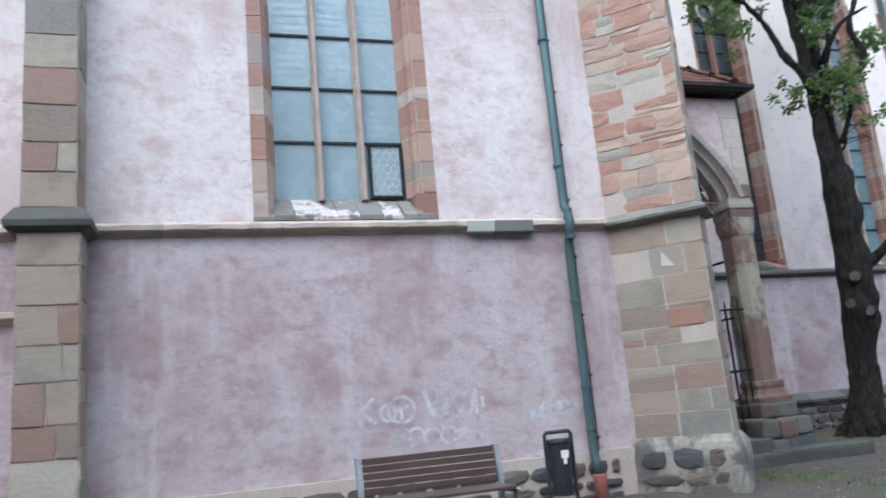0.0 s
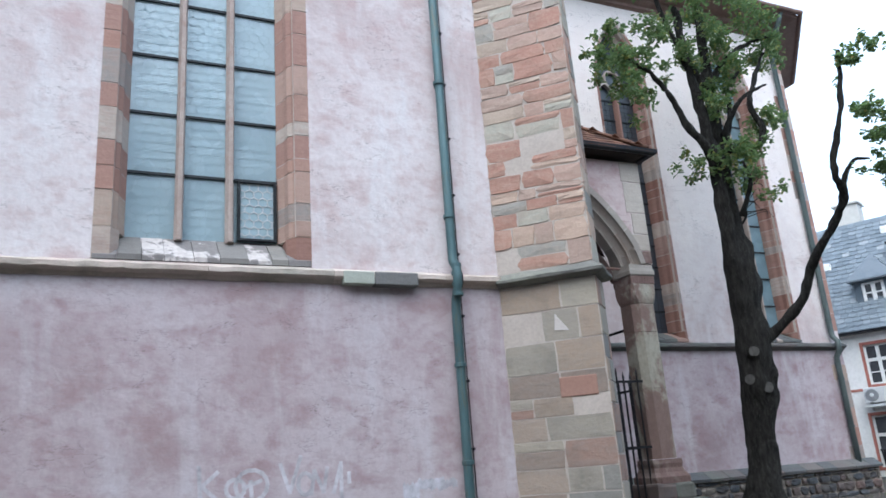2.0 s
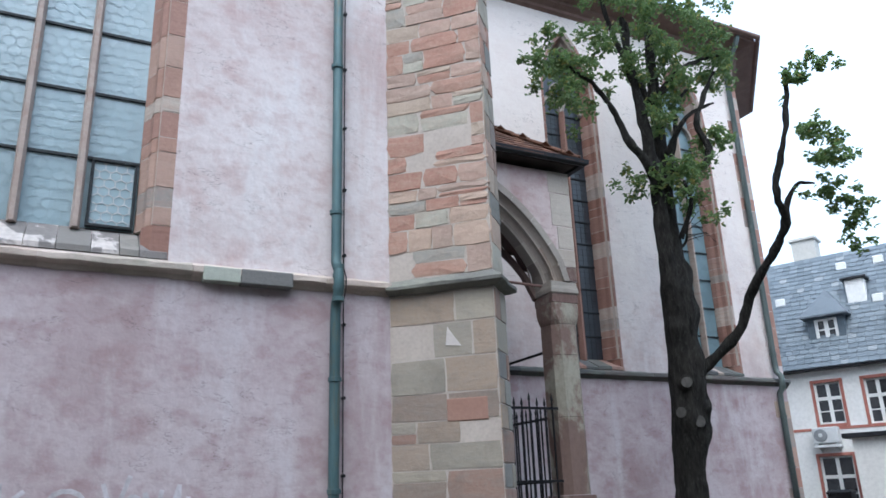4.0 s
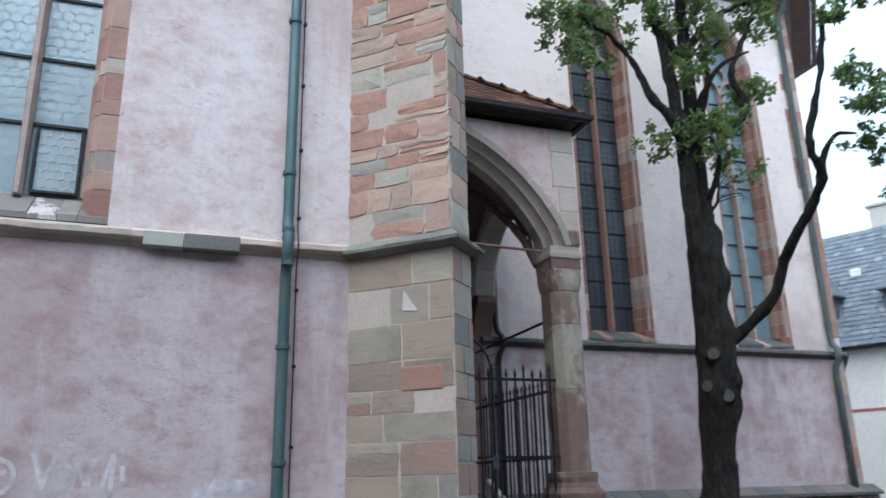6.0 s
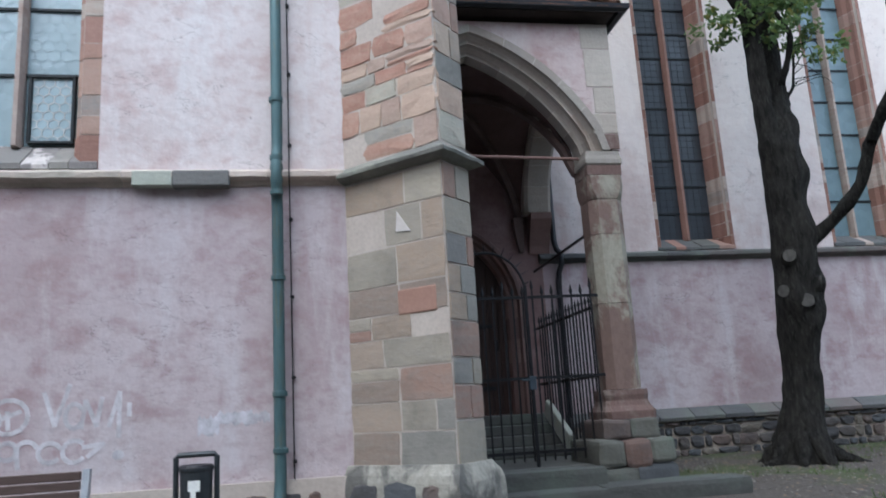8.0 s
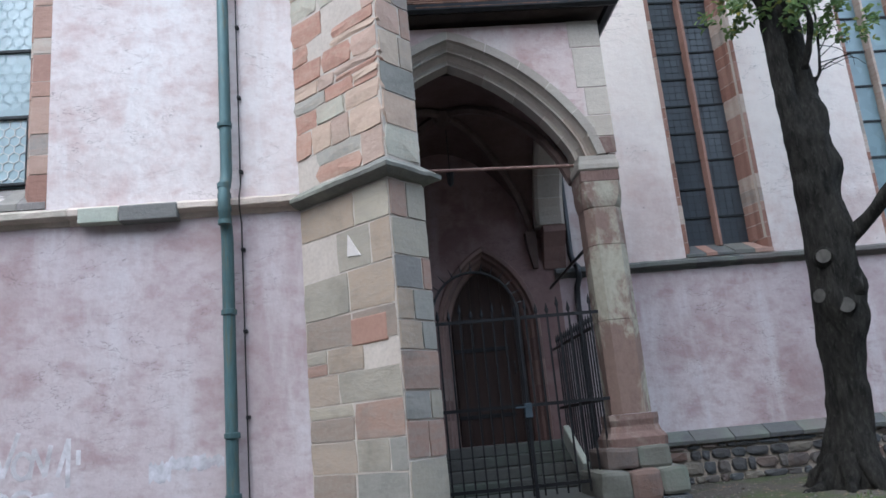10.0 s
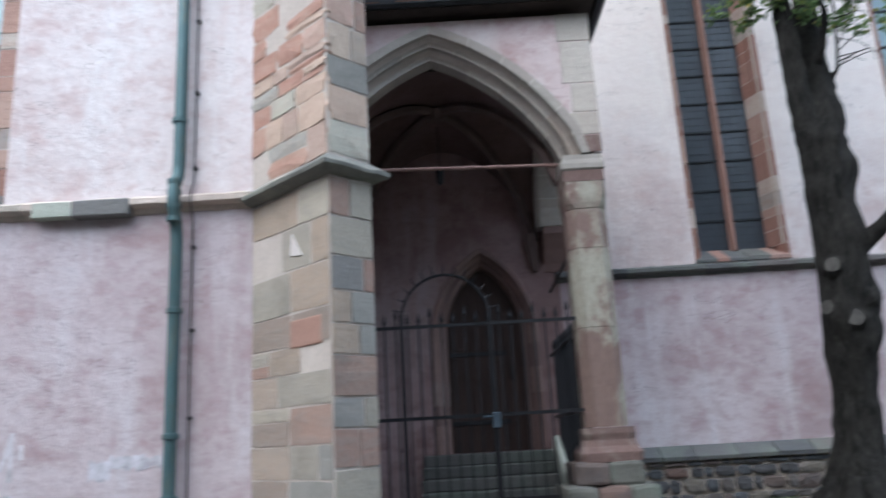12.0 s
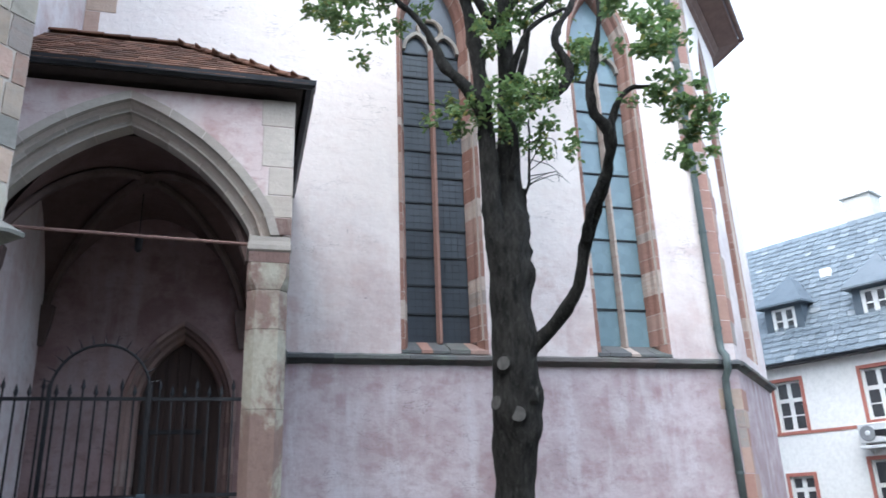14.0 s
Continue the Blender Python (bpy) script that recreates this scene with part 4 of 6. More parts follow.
PIERSTONE = m_patchy("patched_pier_stone", (0.20, 0.14, 0.12), (0.33, 0.31, 0.255), 1.3, 0.48, 0.53)
REDBASE = m_patchy("flaking_red_stone", (0.165, 0.11, 0.097), (0.26, 0.21, 0.185), 3.0, 0.48, 0.6)
pier()

QUOINSTONE = m_stone("pale_quoin_stone", [(0.0, (0.44, 0.40, 0.345)), (0.5, (0.40, 0.355, 0.31)), (1.0, (0.47, 0.43, 0.38))], lichen=(0.36, 0.31, 0.27))
# quoin stones of the gable's corner
quoins = thing("porch_quoins", (8.05, YP, 4.0), "pale grey corner stones of the porch gable", "quoin", kind="structure")
z = 4.05
for i, h in enumerate((0.20, 0.26, 0.34, 0.5, 0.34)):
    w = (0.2, 0.3, 0.26, 0.34, 0.36)[i]
    part("quoin", box(XP1 - w, XP1 + 0.006, YP - 0.007, YP + 0.3, z + 0.004, z + h - 0.004, 0.006), QUOINSTONE if i else REDBASE, quoins)
    z += h


def porch_roof():
    t = thing("porch_roof", (6.69, 10.54, ZT), "hipped porch roof of weathered red-brown clay tiles with a dark gutter", "roof", kind="structure")
    xe, ye, ze = 8.22, 8.99, 5.84
    apex, west = Vector((6.70, 10.54, 7.14)), Vector((XE, 10.54, 7.14))
    A, B, C = Vector((XE, ye, ze)), Vector((xe, ye, ze)), Vector((xe, Y2, ze))
    bm = bmesh.new()
    vs = [bm.verts.new(v) for v in (A, B, C, apex, west, Vector((XE, Y2, ze)))]
    for f in ((0, 1, 3, 4), (1, 2, 3), (2, 5, 4, 3)):
        bm.faces.new([vs[i] for i in f])
    part("underlay", bm, SHADE_EAVES, t)
    tile = box(-0.085, 0.085, -0.17, 0.17, -0.008, 0.008, 0.004)
    tm = link("tile", tile, TILE)

    def slope(a, b, top_a, top_b, cols_len):
        along = (b - a).normalized()
        up = ((top_a + top_b) / 2 - (a + b) / 2)
        up = (up - along * up.dot(along)).normalized()
        nrm = along.cross(up)
        height = (top_a - a).dot(up)
        rows = int(height / 0.15)
        for r in range(rows):
            k = (r + 0.3) / rows
            lo, hi = a.lerp(top_a, k), b.lerp(top_b, k)
            n = int((hi - lo).length / 0.172)
            for c in range(n + 1):
                p = lo + along * (0.172 * (c + 0.5 * (r % 2)))
                if (p - lo).length > (hi - lo).length + 0.02:
                    continue
                ob_m = Matrix((along, up, nrm)).transposed().to_4x4()
                j = Matrix.Rotation(random.uniform(-0.03, 0.03), 4, "X") @ Matrix.Rotation(random.uniform(-0.02, 0.02), 4, "Z")
                yield Matrix.Translation(p + nrm * 0.03) @ ob_m @ Matrix.Rotation(-0.09, 4, "X") @ j
    for m in slope(A, B, west, apex, 0):
        piece("tile", tm, m, t)
    rest = bmesh.new()
    for m in slope(B, C, apex, apex, 0):
        box(-0.085, 0.085, -0.17, 0.17, -0.008, 0.008, 0, rest, m)
    part("side_tiles", rest, TILE, t, kind="stuff")
    # ridge and hip tiles
    hipm = link("hip_tile", loft([[(0.09 * math.cos(q) * k, y, 0.07 * math.sin(q) * k) for q in (math.pi * i / 6 for i in range(7))] + [(0.075 * math.cos(q) * k, y, 0.055 * math.sin(q) * k) for q in (math.pi * i / 6 for i in range(6, -1, -1))] for y, k in ((-0.17, 1.12), (0.17, 0.9))]), TILE, True)
    for a, b in ((B, apex), (apex, west)):
        d = (b - a)
        n = int(d.length / 0.27)
        y = d.normalized()
        x = y.cross(Vector((0, 0, 1))).normalized()
        for i in range(n):
            p = a + d * ((i + 0.5) / n) + Vector((0, 0, 0.03))
            piece("hip_tile", hipm, Matrix.Translation(p) @ Matrix((x, y, x.cross(y))).transposed().to_4x4(), t)
    # gutter and fascia
    gut = [(0.0, 0.02), (-0.025, -0.05), (-0.08, -0.07), (-0.12, -0.04), (-0.13, 0.02), (-0.12, 0.02), (-0.11, -0.033), (-0.077, -0.058), (-0.035, -0.04), (-0.01, 0.02)]
    rows = []
    for base, dv in ((Vector((XE, ye, ze)), Vector((0, 1, 0))), (Vector((xe, ye, ze)), Vector((-1, 1, 0))), (Vector((xe, Y2, ze)), Vector((-1, 0, 0)))):
        rows.append([base + dv * d + Vector((0, 0, h - 0.02)) for d, h in gut])
    part("gutter", loft(rows), ZINC, t, "dark metal gutter")
    # the shadow below the gutter is put into this strip's colour
    part("fascia", loft([[(XE, ye + a, zz), (xe - a, ye + a, zz), (xe - a, Y2, zz), (XE, Y2, zz)] for a, zz in ((0.005, ze - 0.03), (0.02, ze - 0.06), (0.16, ze - 0.075))]), SHADE_EAVES, t, "boarded eaves, dark for the shadow under the gutter")
    return t


porch_roof()


def vault():
    bm = bmesh.new()
    x0, x1, y0, y1 = XE, XP1 - 0.42, YP + 0.42, Y2
    N = 20
    prof = lambda k: (1 - abs(2 * k - 1) ** 1.9) ** 0.75
    g = [[bm.verts.new((x0 + (x1 - x0) * i / N, y0 + (y1 - y0) * j / N, 3.9 + 1.40 * max(prof(i / N), prof(j / N)) + 0.12 * min(prof(i / N), prof(j / N)))) for i in range(N + 1)] for j in range(N + 1)]
    for j in range(N):
        for i in range(N):
            bm.faces.new((g[j][i], g[j][i + 1], g[j + 1][i + 1], g[j + 1][i]))
    ob = solid("porch_vault", bm, VAULTP, "rose plastered rib vault of the porch, darkened for its shade", "vault", kind="structure", smooth=True)
    for sx, sy in ((x0, y0), (x1, y0), (x0, y1), (x1, y1)):
        pts = []
        for i in range(13):
            k = 0.5 * i / 12
            pts.append((sx + ((x0 + x1) / 2 - sx) * i / 12, sy + ((y0 + y1) / 2 - sy) * i / 12, 3.86 + 1.5 * prof(k)))
        part("rib", tube(pts, 0.06, 6), RIBSTONE, ob, "stone vault rib in the shaded vault colour")
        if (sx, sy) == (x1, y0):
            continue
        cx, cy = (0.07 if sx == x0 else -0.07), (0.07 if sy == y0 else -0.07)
        part("corbel", loft([[(sx + cx * k * a, sy + cy * k * b, z) for a, b in ((0, 0), (2, 0), (2, 2), (0, 2))] for z, k in ((3.42, 0.5), (3.55, 0.7), (3.75, 1.0), (3.95, 1.1))]), RIBSTONE, ob, "stone corbel darkened for the shade under the vault")
    part("springer", loft([[(7.80, Y2 - d, z), (8.125, Y2 - d, z), (8.125, Y2 + 0.01, z), (7.80, Y2 + 0.01, z)] for z, d in ((3.40, 0.03), (3.5, 0.06), (3.7, 0.16), (3.9, 0.29), (3.995, 0.30))]), PORTAL, ob, "stone springer of the side arch, darkened for the porch shade")
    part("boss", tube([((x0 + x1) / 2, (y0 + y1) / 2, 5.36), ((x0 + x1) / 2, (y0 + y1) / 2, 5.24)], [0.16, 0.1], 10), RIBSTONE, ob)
    return ob


# the shade under the vault is put into these two dark colours
RIBSTONE = m_simple("shaded_rib_stone", (0.085, 0.058, 0.052), (0.135, 0.096, 0.086), 3, 0.95)
VAULTP = m_simple("shaded_vault_plaster", (0.09, 0.056, 0.05), (0.15, 0.098, 0.09), 1.5, 0.95, bumps=0.3, bd=0.02)
vault()

# porch floor and steps
steps = thing("porch_steps", (6.6, 9.4, 0.1), "worn dark grey stone steps and threshold", "steps", kind="structure")
part("floor_slab", box(XE, 7.9, 9.0, Y2, 0.0, 0.44, 0.012), STEPS, steps)
part("step", rough_block(5.9, 7.42, 8.70, 9.04, 0.0, 0.437, 0.012, 11.0, 7, 0.025), STEPS, steps)
part("step", rough_block(5.75, 7.3, 8.36, 8.72, -0.1, 0.26, 0.014, 12.0, 7, 0.025), STEPS, steps)
part("step", rough_block(7.29, 8.86, 8.42, 8.90, -0.1, 0.268, 0.014, 13.0, 7, 0.025), STEPS, steps)
for i in range(4):
    part("step", box(XE + 0.9, 7.85, 10.7 + 0.3 * i, Y2 + 0.02 + 0.001 * i, 0.441 + 0.135 * i, 0.441 + 0.135 * (i + 1), 0.012), STEPS, steps)

# door
door = thing("door_1", (6.87, Y2 + 0.3, 0.98), "dark brown boarded oak door in a pointed red stone portal", "door", kind="structure")
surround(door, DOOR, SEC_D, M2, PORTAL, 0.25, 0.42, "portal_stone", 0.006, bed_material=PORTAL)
leaf = [p for p in DOOR.outline(-0.004, 10)]
for i in range(7):
    a, b = 6.39 + 1.06 * i / 7, 6.39 + 1.06 * (i + 1) / 7
    zt = lambda u: max([p[1] for p in leaf if abs(p[0] - u) < 0.09] or [2.6])
    part("door_board", loft([[(a + 0.003, y, 0.985), (b - 0.003, y, 0.985), (b - 0.003, y, min(zt(b), 3.5)), (a + 0.003, y, min(zt(a), 3.5))] for y in (Y2 + 0.28, Y2 + 0.33)]), OAK, door)
for zz in (1.35, 2.3):
    part("hinge_band", box(6.38, 7.2, Y2 + 0.262, Y2 + 0.279, zz, zz + 0.06, 0.004), IRON, door, "black iron strap")
part("door_back", box(6.2, 7.6, Y2 + 0.36, Y2 + 0.4, 0.9, 3.7), OAK, door)
part("door_handle", tube([(7.25, Y2 + 0.25, 1.95), (7.25, Y2 + 0.22, 1.97), (7.25, Y2 + 0.22, 2.1), (7.25, Y2 + 0.25, 2.12)], 0.012, 8), IRON, door, "iron pull handle")


# ---------------------------------------------------------------- iron railings of the porch
def bar(x, y, z0, z1, head=True):
    bm = box(x - 0.009, x + 0.009, y - 0.009, y + 0.009, z0, z1)
    if head:
        loft([[(x - a, y, z), (x, y - a * 0.5, z), (x + a, y, z), (x, y + a * 0.5, z)] for a, z in ((0.008, z1), (0.022, z1 + 0.035), (0.002, z1 + 0.12))], bm)
    return bm


gate = thing("iron_gate", (6.58, YP + 0.1, 0.45), "black wrought-iron railing gate with spear tips", "gate")
yg = YP + 0.1
for i in range(19):
    x = 5.52 + 0.1165 * i
    part("bar", bar(x, yg, 0.50, 2.33 + (0.06 if i % 3 == 0 else 0.0)), IRON, gate)
for zz in (0.58, 1.38, 2.29):
    part("rail", box(5.12, 7.70, yg - 0.02, yg - 0.0095, zz, zz + 0.035), IRON, gate)
for x in (5.93, 6.83):
    part("post", box(x - 0.02, x + 0.02, yg - 0.045, yg - 0.021, 0.44, 2.45, 0.004), IRON, gate)
pts = [(6.38 + 0.45 * math.cos(t), yg - 0.033, 2.36 + 0.47 * math.sin(t)) for t in (math.pi * k / 20 for k in range(21))]
arc = part("arched_overthrow", tube(pts, 0.014, 6), IRON, gate)
for k in range(1, 14):
    t = math.pi * k / 14
    c, s = math.cos(t), math.sin(t)
    part("spike", tube([(6.38 + 0.45 * c, yg - 0.033, 2.36 + 0.47 * s), (6.38 + 0.56 * c, yg - 0.033, 2.36 + 0.58 * s)], [0.009, 0.002], 5), IRON, arc)
part("lock_box", box(6.79, 6.87, yg - 0.07, yg - 0.046, 1.27, 1.42, 0.006), LOCK, gate, "blue-grey steel lock box")
part("latch", tube([(6.80, yg - 0.06, 1.38), (6.70, yg - 0.09, 1.38)], 0.01, 6), LOCK, gate)

side_rail = thing("side_railing", (7.8, 10.8, 0.45), "black iron side railing of the porch with spear tips", "railing")
for i in range(19):
    y = 9.66 + 0.125 * i
    part("bar", bar(7.80, y, 0.5, 2.28), IRON, side_rail)
for zz in (0.58, 1.38, 2.2):
    part("rail", box(7.775, 7.79, 9.58, Y2 - 0.0, zz, zz + 0.035), IRON, side_rail)

# tie rods, downpipe and lamp in the porch
part("rod", tube([(XE, YP + 0.25, 4.09), (7.72, YP + 0.25, 4.015)], 0.02, 8), RODRED, thing("tie_rod", (6.4, YP + 0.25, 3.97), "reddish painted iron tie rod across the arch", "tie rod"))
part("rod", tube([(7.80, 9.62, 3.12), (7.86, Y2 - 0.02, 3.12)], 0.02, 8), IRON, thing("side_tie_rod", (7.83, 10.9, 3.12), "black iron tie rod of the side arch", "tie rod"))
ip = thing("porch_downpipe", (8.25, Y2 - 0.08, 0.45), "dark downpipe bending round the string course", "downpipe")
part("pipe", tube([(8.20, Y2 - 0.07, 5.7), (8.20, Y2 - 0.07, 3.6), (8.22, Y2 - 0.1, 3.45), (8.25, Y2 - 0.2, 3.36), (8.25, Y2 - 0.2, 3.2), (8.23, Y2 - 0.1, 3.08), (8.22, Y2 - 0.07, 2.9), (8.22, Y2 - 0.07, 0.3)], 0.045, 10), ZINC, ip, smooth=True)
lamp = thing("hanging_lamp", (6.4, 10.6, 4.35), "small dark lantern on a chain under the vault", "lamp")
part("chain", tube([(6.4, 10.6, 5.05), (6.4, 10.6, 4.5)], 0.006, 5), IRON, lamp)
part("lantern", tube([(6.4, 10.6, 4.5), (6.4, 10.6, 4.46), (6.4, 10.6, 4.3), (6.4, 10.6, 4.27)], [0.02, 0.05, 0.04, 0.015], 8), IRON, lamp)


# ---------------------------------------------------------------- downpipe, slabs, wire on the near wall
dp = thing("downpipe", (4.14, 7.74, 0.0), "green copper downpipe with socket rings on the plaster", "downpipe", "downpipes")
part("pipe", tube([(4.15, 7.76, 12), (4.145, 7.75, 3.62), (4.14, 7.74, 3.52), (4.14, 7.66, 3.42), (4.14, 7.65, 3.30), (4.14, 7.66, 3.2), (4.14, 7.73, 3.08), (4.14, 7.75, 2.98), (4.135, 7.75, 0.62), (4.13, 7.72, 0.5), (4.12, 7.66, 0.36)], 0.052, 14), COPPER, dp, smooth=True)
for zz in (0.85, 1.33, 2.35, 4.05, 5.75, 7.45, 9.15):
    part("ring", tube([(4.14, 7.75, zz - 0.025), (4.14, 7.75, zz - 0.02), (4.14, 7.75, zz + 0.02), (4.14, 7.75, zz + 0.025)], [0.054, 0.066, 0.066, 0.054], 14), COPPER, dp)
    part("bracket", box(4.125, 4.155, 7.78, Y1 + 0.01, zz - 0.012, zz + 0.012), IRON, dp)
for zz in (3.45, 3.36, 3.24, 3.12):
    part("elbow_ring", tube([(4.14, 7.665, zz - 0.02), (4.14, 7.665, zz + 0.02)], 0.059, 14), COPPER, dp)
part("standpipe", tube([(4.12, 7.65, 0.36), (4.12, 7.65, 0.34), (4.12, 7.65, -0.1)], [0.072, 0.075, 0.075], 14), TERRA, dp, "rust-red standpipe at the foot", True)
wire = thing("lightning_wire", (4.25, Y1, 0.3), "thin dark conductor wire on wall clips", "wire")
part("wire", tube([(4.255, Y1 - 0.03, 12), (4.25, Y1 - 0.03, 3.5), (4.25, Y1 - 0.11, 3.38), (4.25, Y1 - 0.11, 3.28), (4.25, Y1 - 0.03, 3.15), (4.25, Y1 - 0.03, 0.3)], 0.0065, 6), IRON, wire)
for i in range(14):
    zz = 0.75 + 0.72 * i
    if not 3.1 < zz < 3.5:
        part("clip", box(4.24, 4.275, Y1 - 0.045, Y1 + 0.005, zz - 0.014, zz + 0.014, 0.004), IRON, wire)
solid("stone_slab", box(2.87, 3.21, 7.75, 7.9, 3.225, 3.362, 0.006), GREENSLAB, "greenish grey stone slab set in the string course", "slab", "slabs in the string course")
solid("stone_slab", box(3.214, 3.715, 7.745, 7.9, 3.215, 3.366, 0.012), GREYSLAB, "dark grey weathered slab set in the string course", "slab", "slabs in the string course")


def mark(name, strokes, y, r, material, label, category):
    bm = bmesh.new()
    for st in strokes:
        for a, b in zip(st, st[1:]):
            y -= 0.00001
            d = Vector((b[0] - a[0], b[1] - a[1]))
            nrm = Vector((-d.y, d.x)).normalized() * r
            e = d.normalized() * r * 0.5
            vs = [bm.verts.new((p[0], y, p[1])) for p in ((a[0] - e.x + nrm.x, a[1] - e.y + nrm.y), (a[0] - e.x - nrm.x, a[1] - e.y - nrm.y), (b[0] + e.x - nrm.x, b[1] + e.y - nrm.y), (b[0] + e.x + nrm.x, b[1] + e.y + nrm.y))]
            bm.faces.new(vs[::-1])
    solid(name, bm, material, label, category)


def ring2(cx, cz, rx, rz, n=14, a0=0.0, a1=2 * math.pi):
    return [(cx + rx * math.cos(a0 + (a1 - a0) * k / n), cz + rz * math.sin(a0 + (a1 - a0) * k / n)) for k in range(n + 1)]


def scrawl():
    y = Y1 - 0.004
    st = [[(1.45, 1.46), (1.47, 1.12)], [(1.62, 1.40), (1.48, 1.28), (1.63, 1.14)], ring2(1.78, 1.24, 0.085, 0.085), ring2(1.93, 1.26, 0.15, 0.14), [(1.85, 1.24), (2.02, 1.30)], [(1.92, 1.3), (1.93, 1.16)],
          [(2.20, 1.44), (2.29, 1.17), (2.40, 1.50)], ring2(2.44, 1.24, 0.07, 0.10, 12, 0.6, 5.6), [(2.50, 1.14), (2.53, 1.36), (2.62, 1.15), (2.66, 1.38)], [(2.72, 1.14), (2.80, 1.42)], [(2.80, 1.42), (2.80, 1.05)], [(2.88, 1.32), (2.88, 1.22)],
          [(1.86, 1.05), (1.87, 0.76)], ring2(1.93, 0.98, 0.08, 0.07), ring2(2.08, 0.98, 0.08, 0.07, 12, 0.3, 3.6), [(2.0, 1.0), (2.02, 0.84)], ring2(2.26, 0.95, 0.09, 0.08, 12, 0.5, 5.5), ring2(2.45, 0.95, 0.09, 0.09, 12, 0.8, 5.6), [(2.52, 0.98), (2.68, 1.0), (2.56, 0.90)], ring2(2.80, 0.90, 0.03, 0.02)]
    mark("graffiti", st, y, 0.019, CHALK, "faded white spray-paint scrawl on the plaster", "graffiti")
    r = random.Random(8)
    bm = bmesh.new()
    for x0, x1, z0, z1, yy in ((3.44, 3.62, 1.02, 1.17, y), (3.60, 3.9, 1.09, 1.2, y - 0.001), (3.88, 4.05, 1.1, 1.18, y - 0.002)):
        n = 10
        top = [(x0 + (x1 - x0) * i / n, z1 + r.uniform(-0.025, 0.02)) for i in range(n + 1)]
        bot = [(x1 - (x1 - x0) * i / n, z0 + r.uniform(-0.02, 0.025)) for i in range(n + 1)]
        bm.faces.new([bm.verts.new((p, yy, q)) for p, q in top + bot])
    solid("overpainted_patch", bm, PALEPATCH, "pale bluish overpainted patch on the plaster", "paint patch")


scrawl()


# ---------------------------------------------------------------- bench and bin
def bench():
    t = thing("park_bench", (2.0, 7.05, 0.05), "brown slatted wooden bench on grey steel legs against the wall", "bench")
    g = lie(2, 7.1)
    tilt = 0.22
    for i in range(5):
        z = g + 0.425 + 0.07 * i
        y = 7.12 + tilt * (z - g - 0.425)
        part("back_slat", box(1.325, 2.695, y - 0.016, y + 0.016, z, z + 0.064, 0.006), BENCHWOOD, t)
    for i in range(5):
        y = 6.63 + 0.088 * i
        part("seat_slat", box(1.325, 2.695, y, y + 0.074, g + 0.375, g + 0.407, 0.006), BENCHWOOD, t)
    for x in (1.265, 2.705):
        part("leg", loft([[(x + a, y + b, z) for a, b in ((0, 0), (0.05, 0), (0.05, 0.07), (0, 0.07))] for y, z in ((6.69, g - 0.02), (6.67, g + 0.37))]), BENCHMETAL, t)
        part("leg", loft([[(x + a, y + b, z) for a, b in ((0, 0), (0.05, 0), (0.05, 0.07), (0, 0.07))] for y, z in ((7.19, g - 0.02), (7.09, g + 0.37), (7.18, g + 0.78))]), BENCHMETAL, t)
        part("bearer", box(x, x + 0.05, 6.65, 7.15, g + 0.33, g + 0.373, 0.006), BENCHMETAL, t)


def litter_bin():
    g = lie(3.5, 7.3)
    t = thing("litter_bin", (3.5, 7.33, g), "anthracite steel litter bin in a hoop frame", "litter bin")
    part("hoop", tube([(3.35, 7.33, g - 0.02), (3.35, 7.33, g + 0.81), (3.37, 7.33, g + 0.83), (3.64, 7.33, g + 0.83), (3.66, 7.33, g + 0.81), (3.66, 7.33, g - 0.02)], 0.022, 8), BINGREY, t)
    part("bucket", loft([[(3.505 + (0.12 + k) * math.cos(q), 7.33 + (0.12 + k) * math.sin(q), z) for q in (2 * math.pi * i / 20 for i in range(20))] for z, k in ((g + 0.17, -0.012), (g + 0.70, 0.008), (g + 0.71, 0.014), (g + 0.73, 0.014))]), BINGREY, t)
    part("rim", tube([(3.505, 7.33, g + 0.731), (3.505, 7.33, g + 0.755)], [0.137, 0.12], 20), IRON, t)
    part("sticker", box(3.46, 3.55, 7.196, 7.199, g + 0.56, g + 0.64), WHITEPAINT, t, "torn white sticker")
    part("sticker", box(3.48, 3.52, 7.192, 7.195, g + 0.50, g + 0.56), WHITEPAINT, t, "torn white sticker")


bench()
litter_bin()


tilted = solid("leaning_slab", box(-0.04, 0.04, -0.5, 0.5, -0.12, 0.12, 0.012, None, Matrix.Translation((7.66, 10.95, 0.83)) @ Matrix.Rotation(radians(27), 4, "X")), GREENSLAB, "pale greenish stone slab leaning beside the steps", "slab")


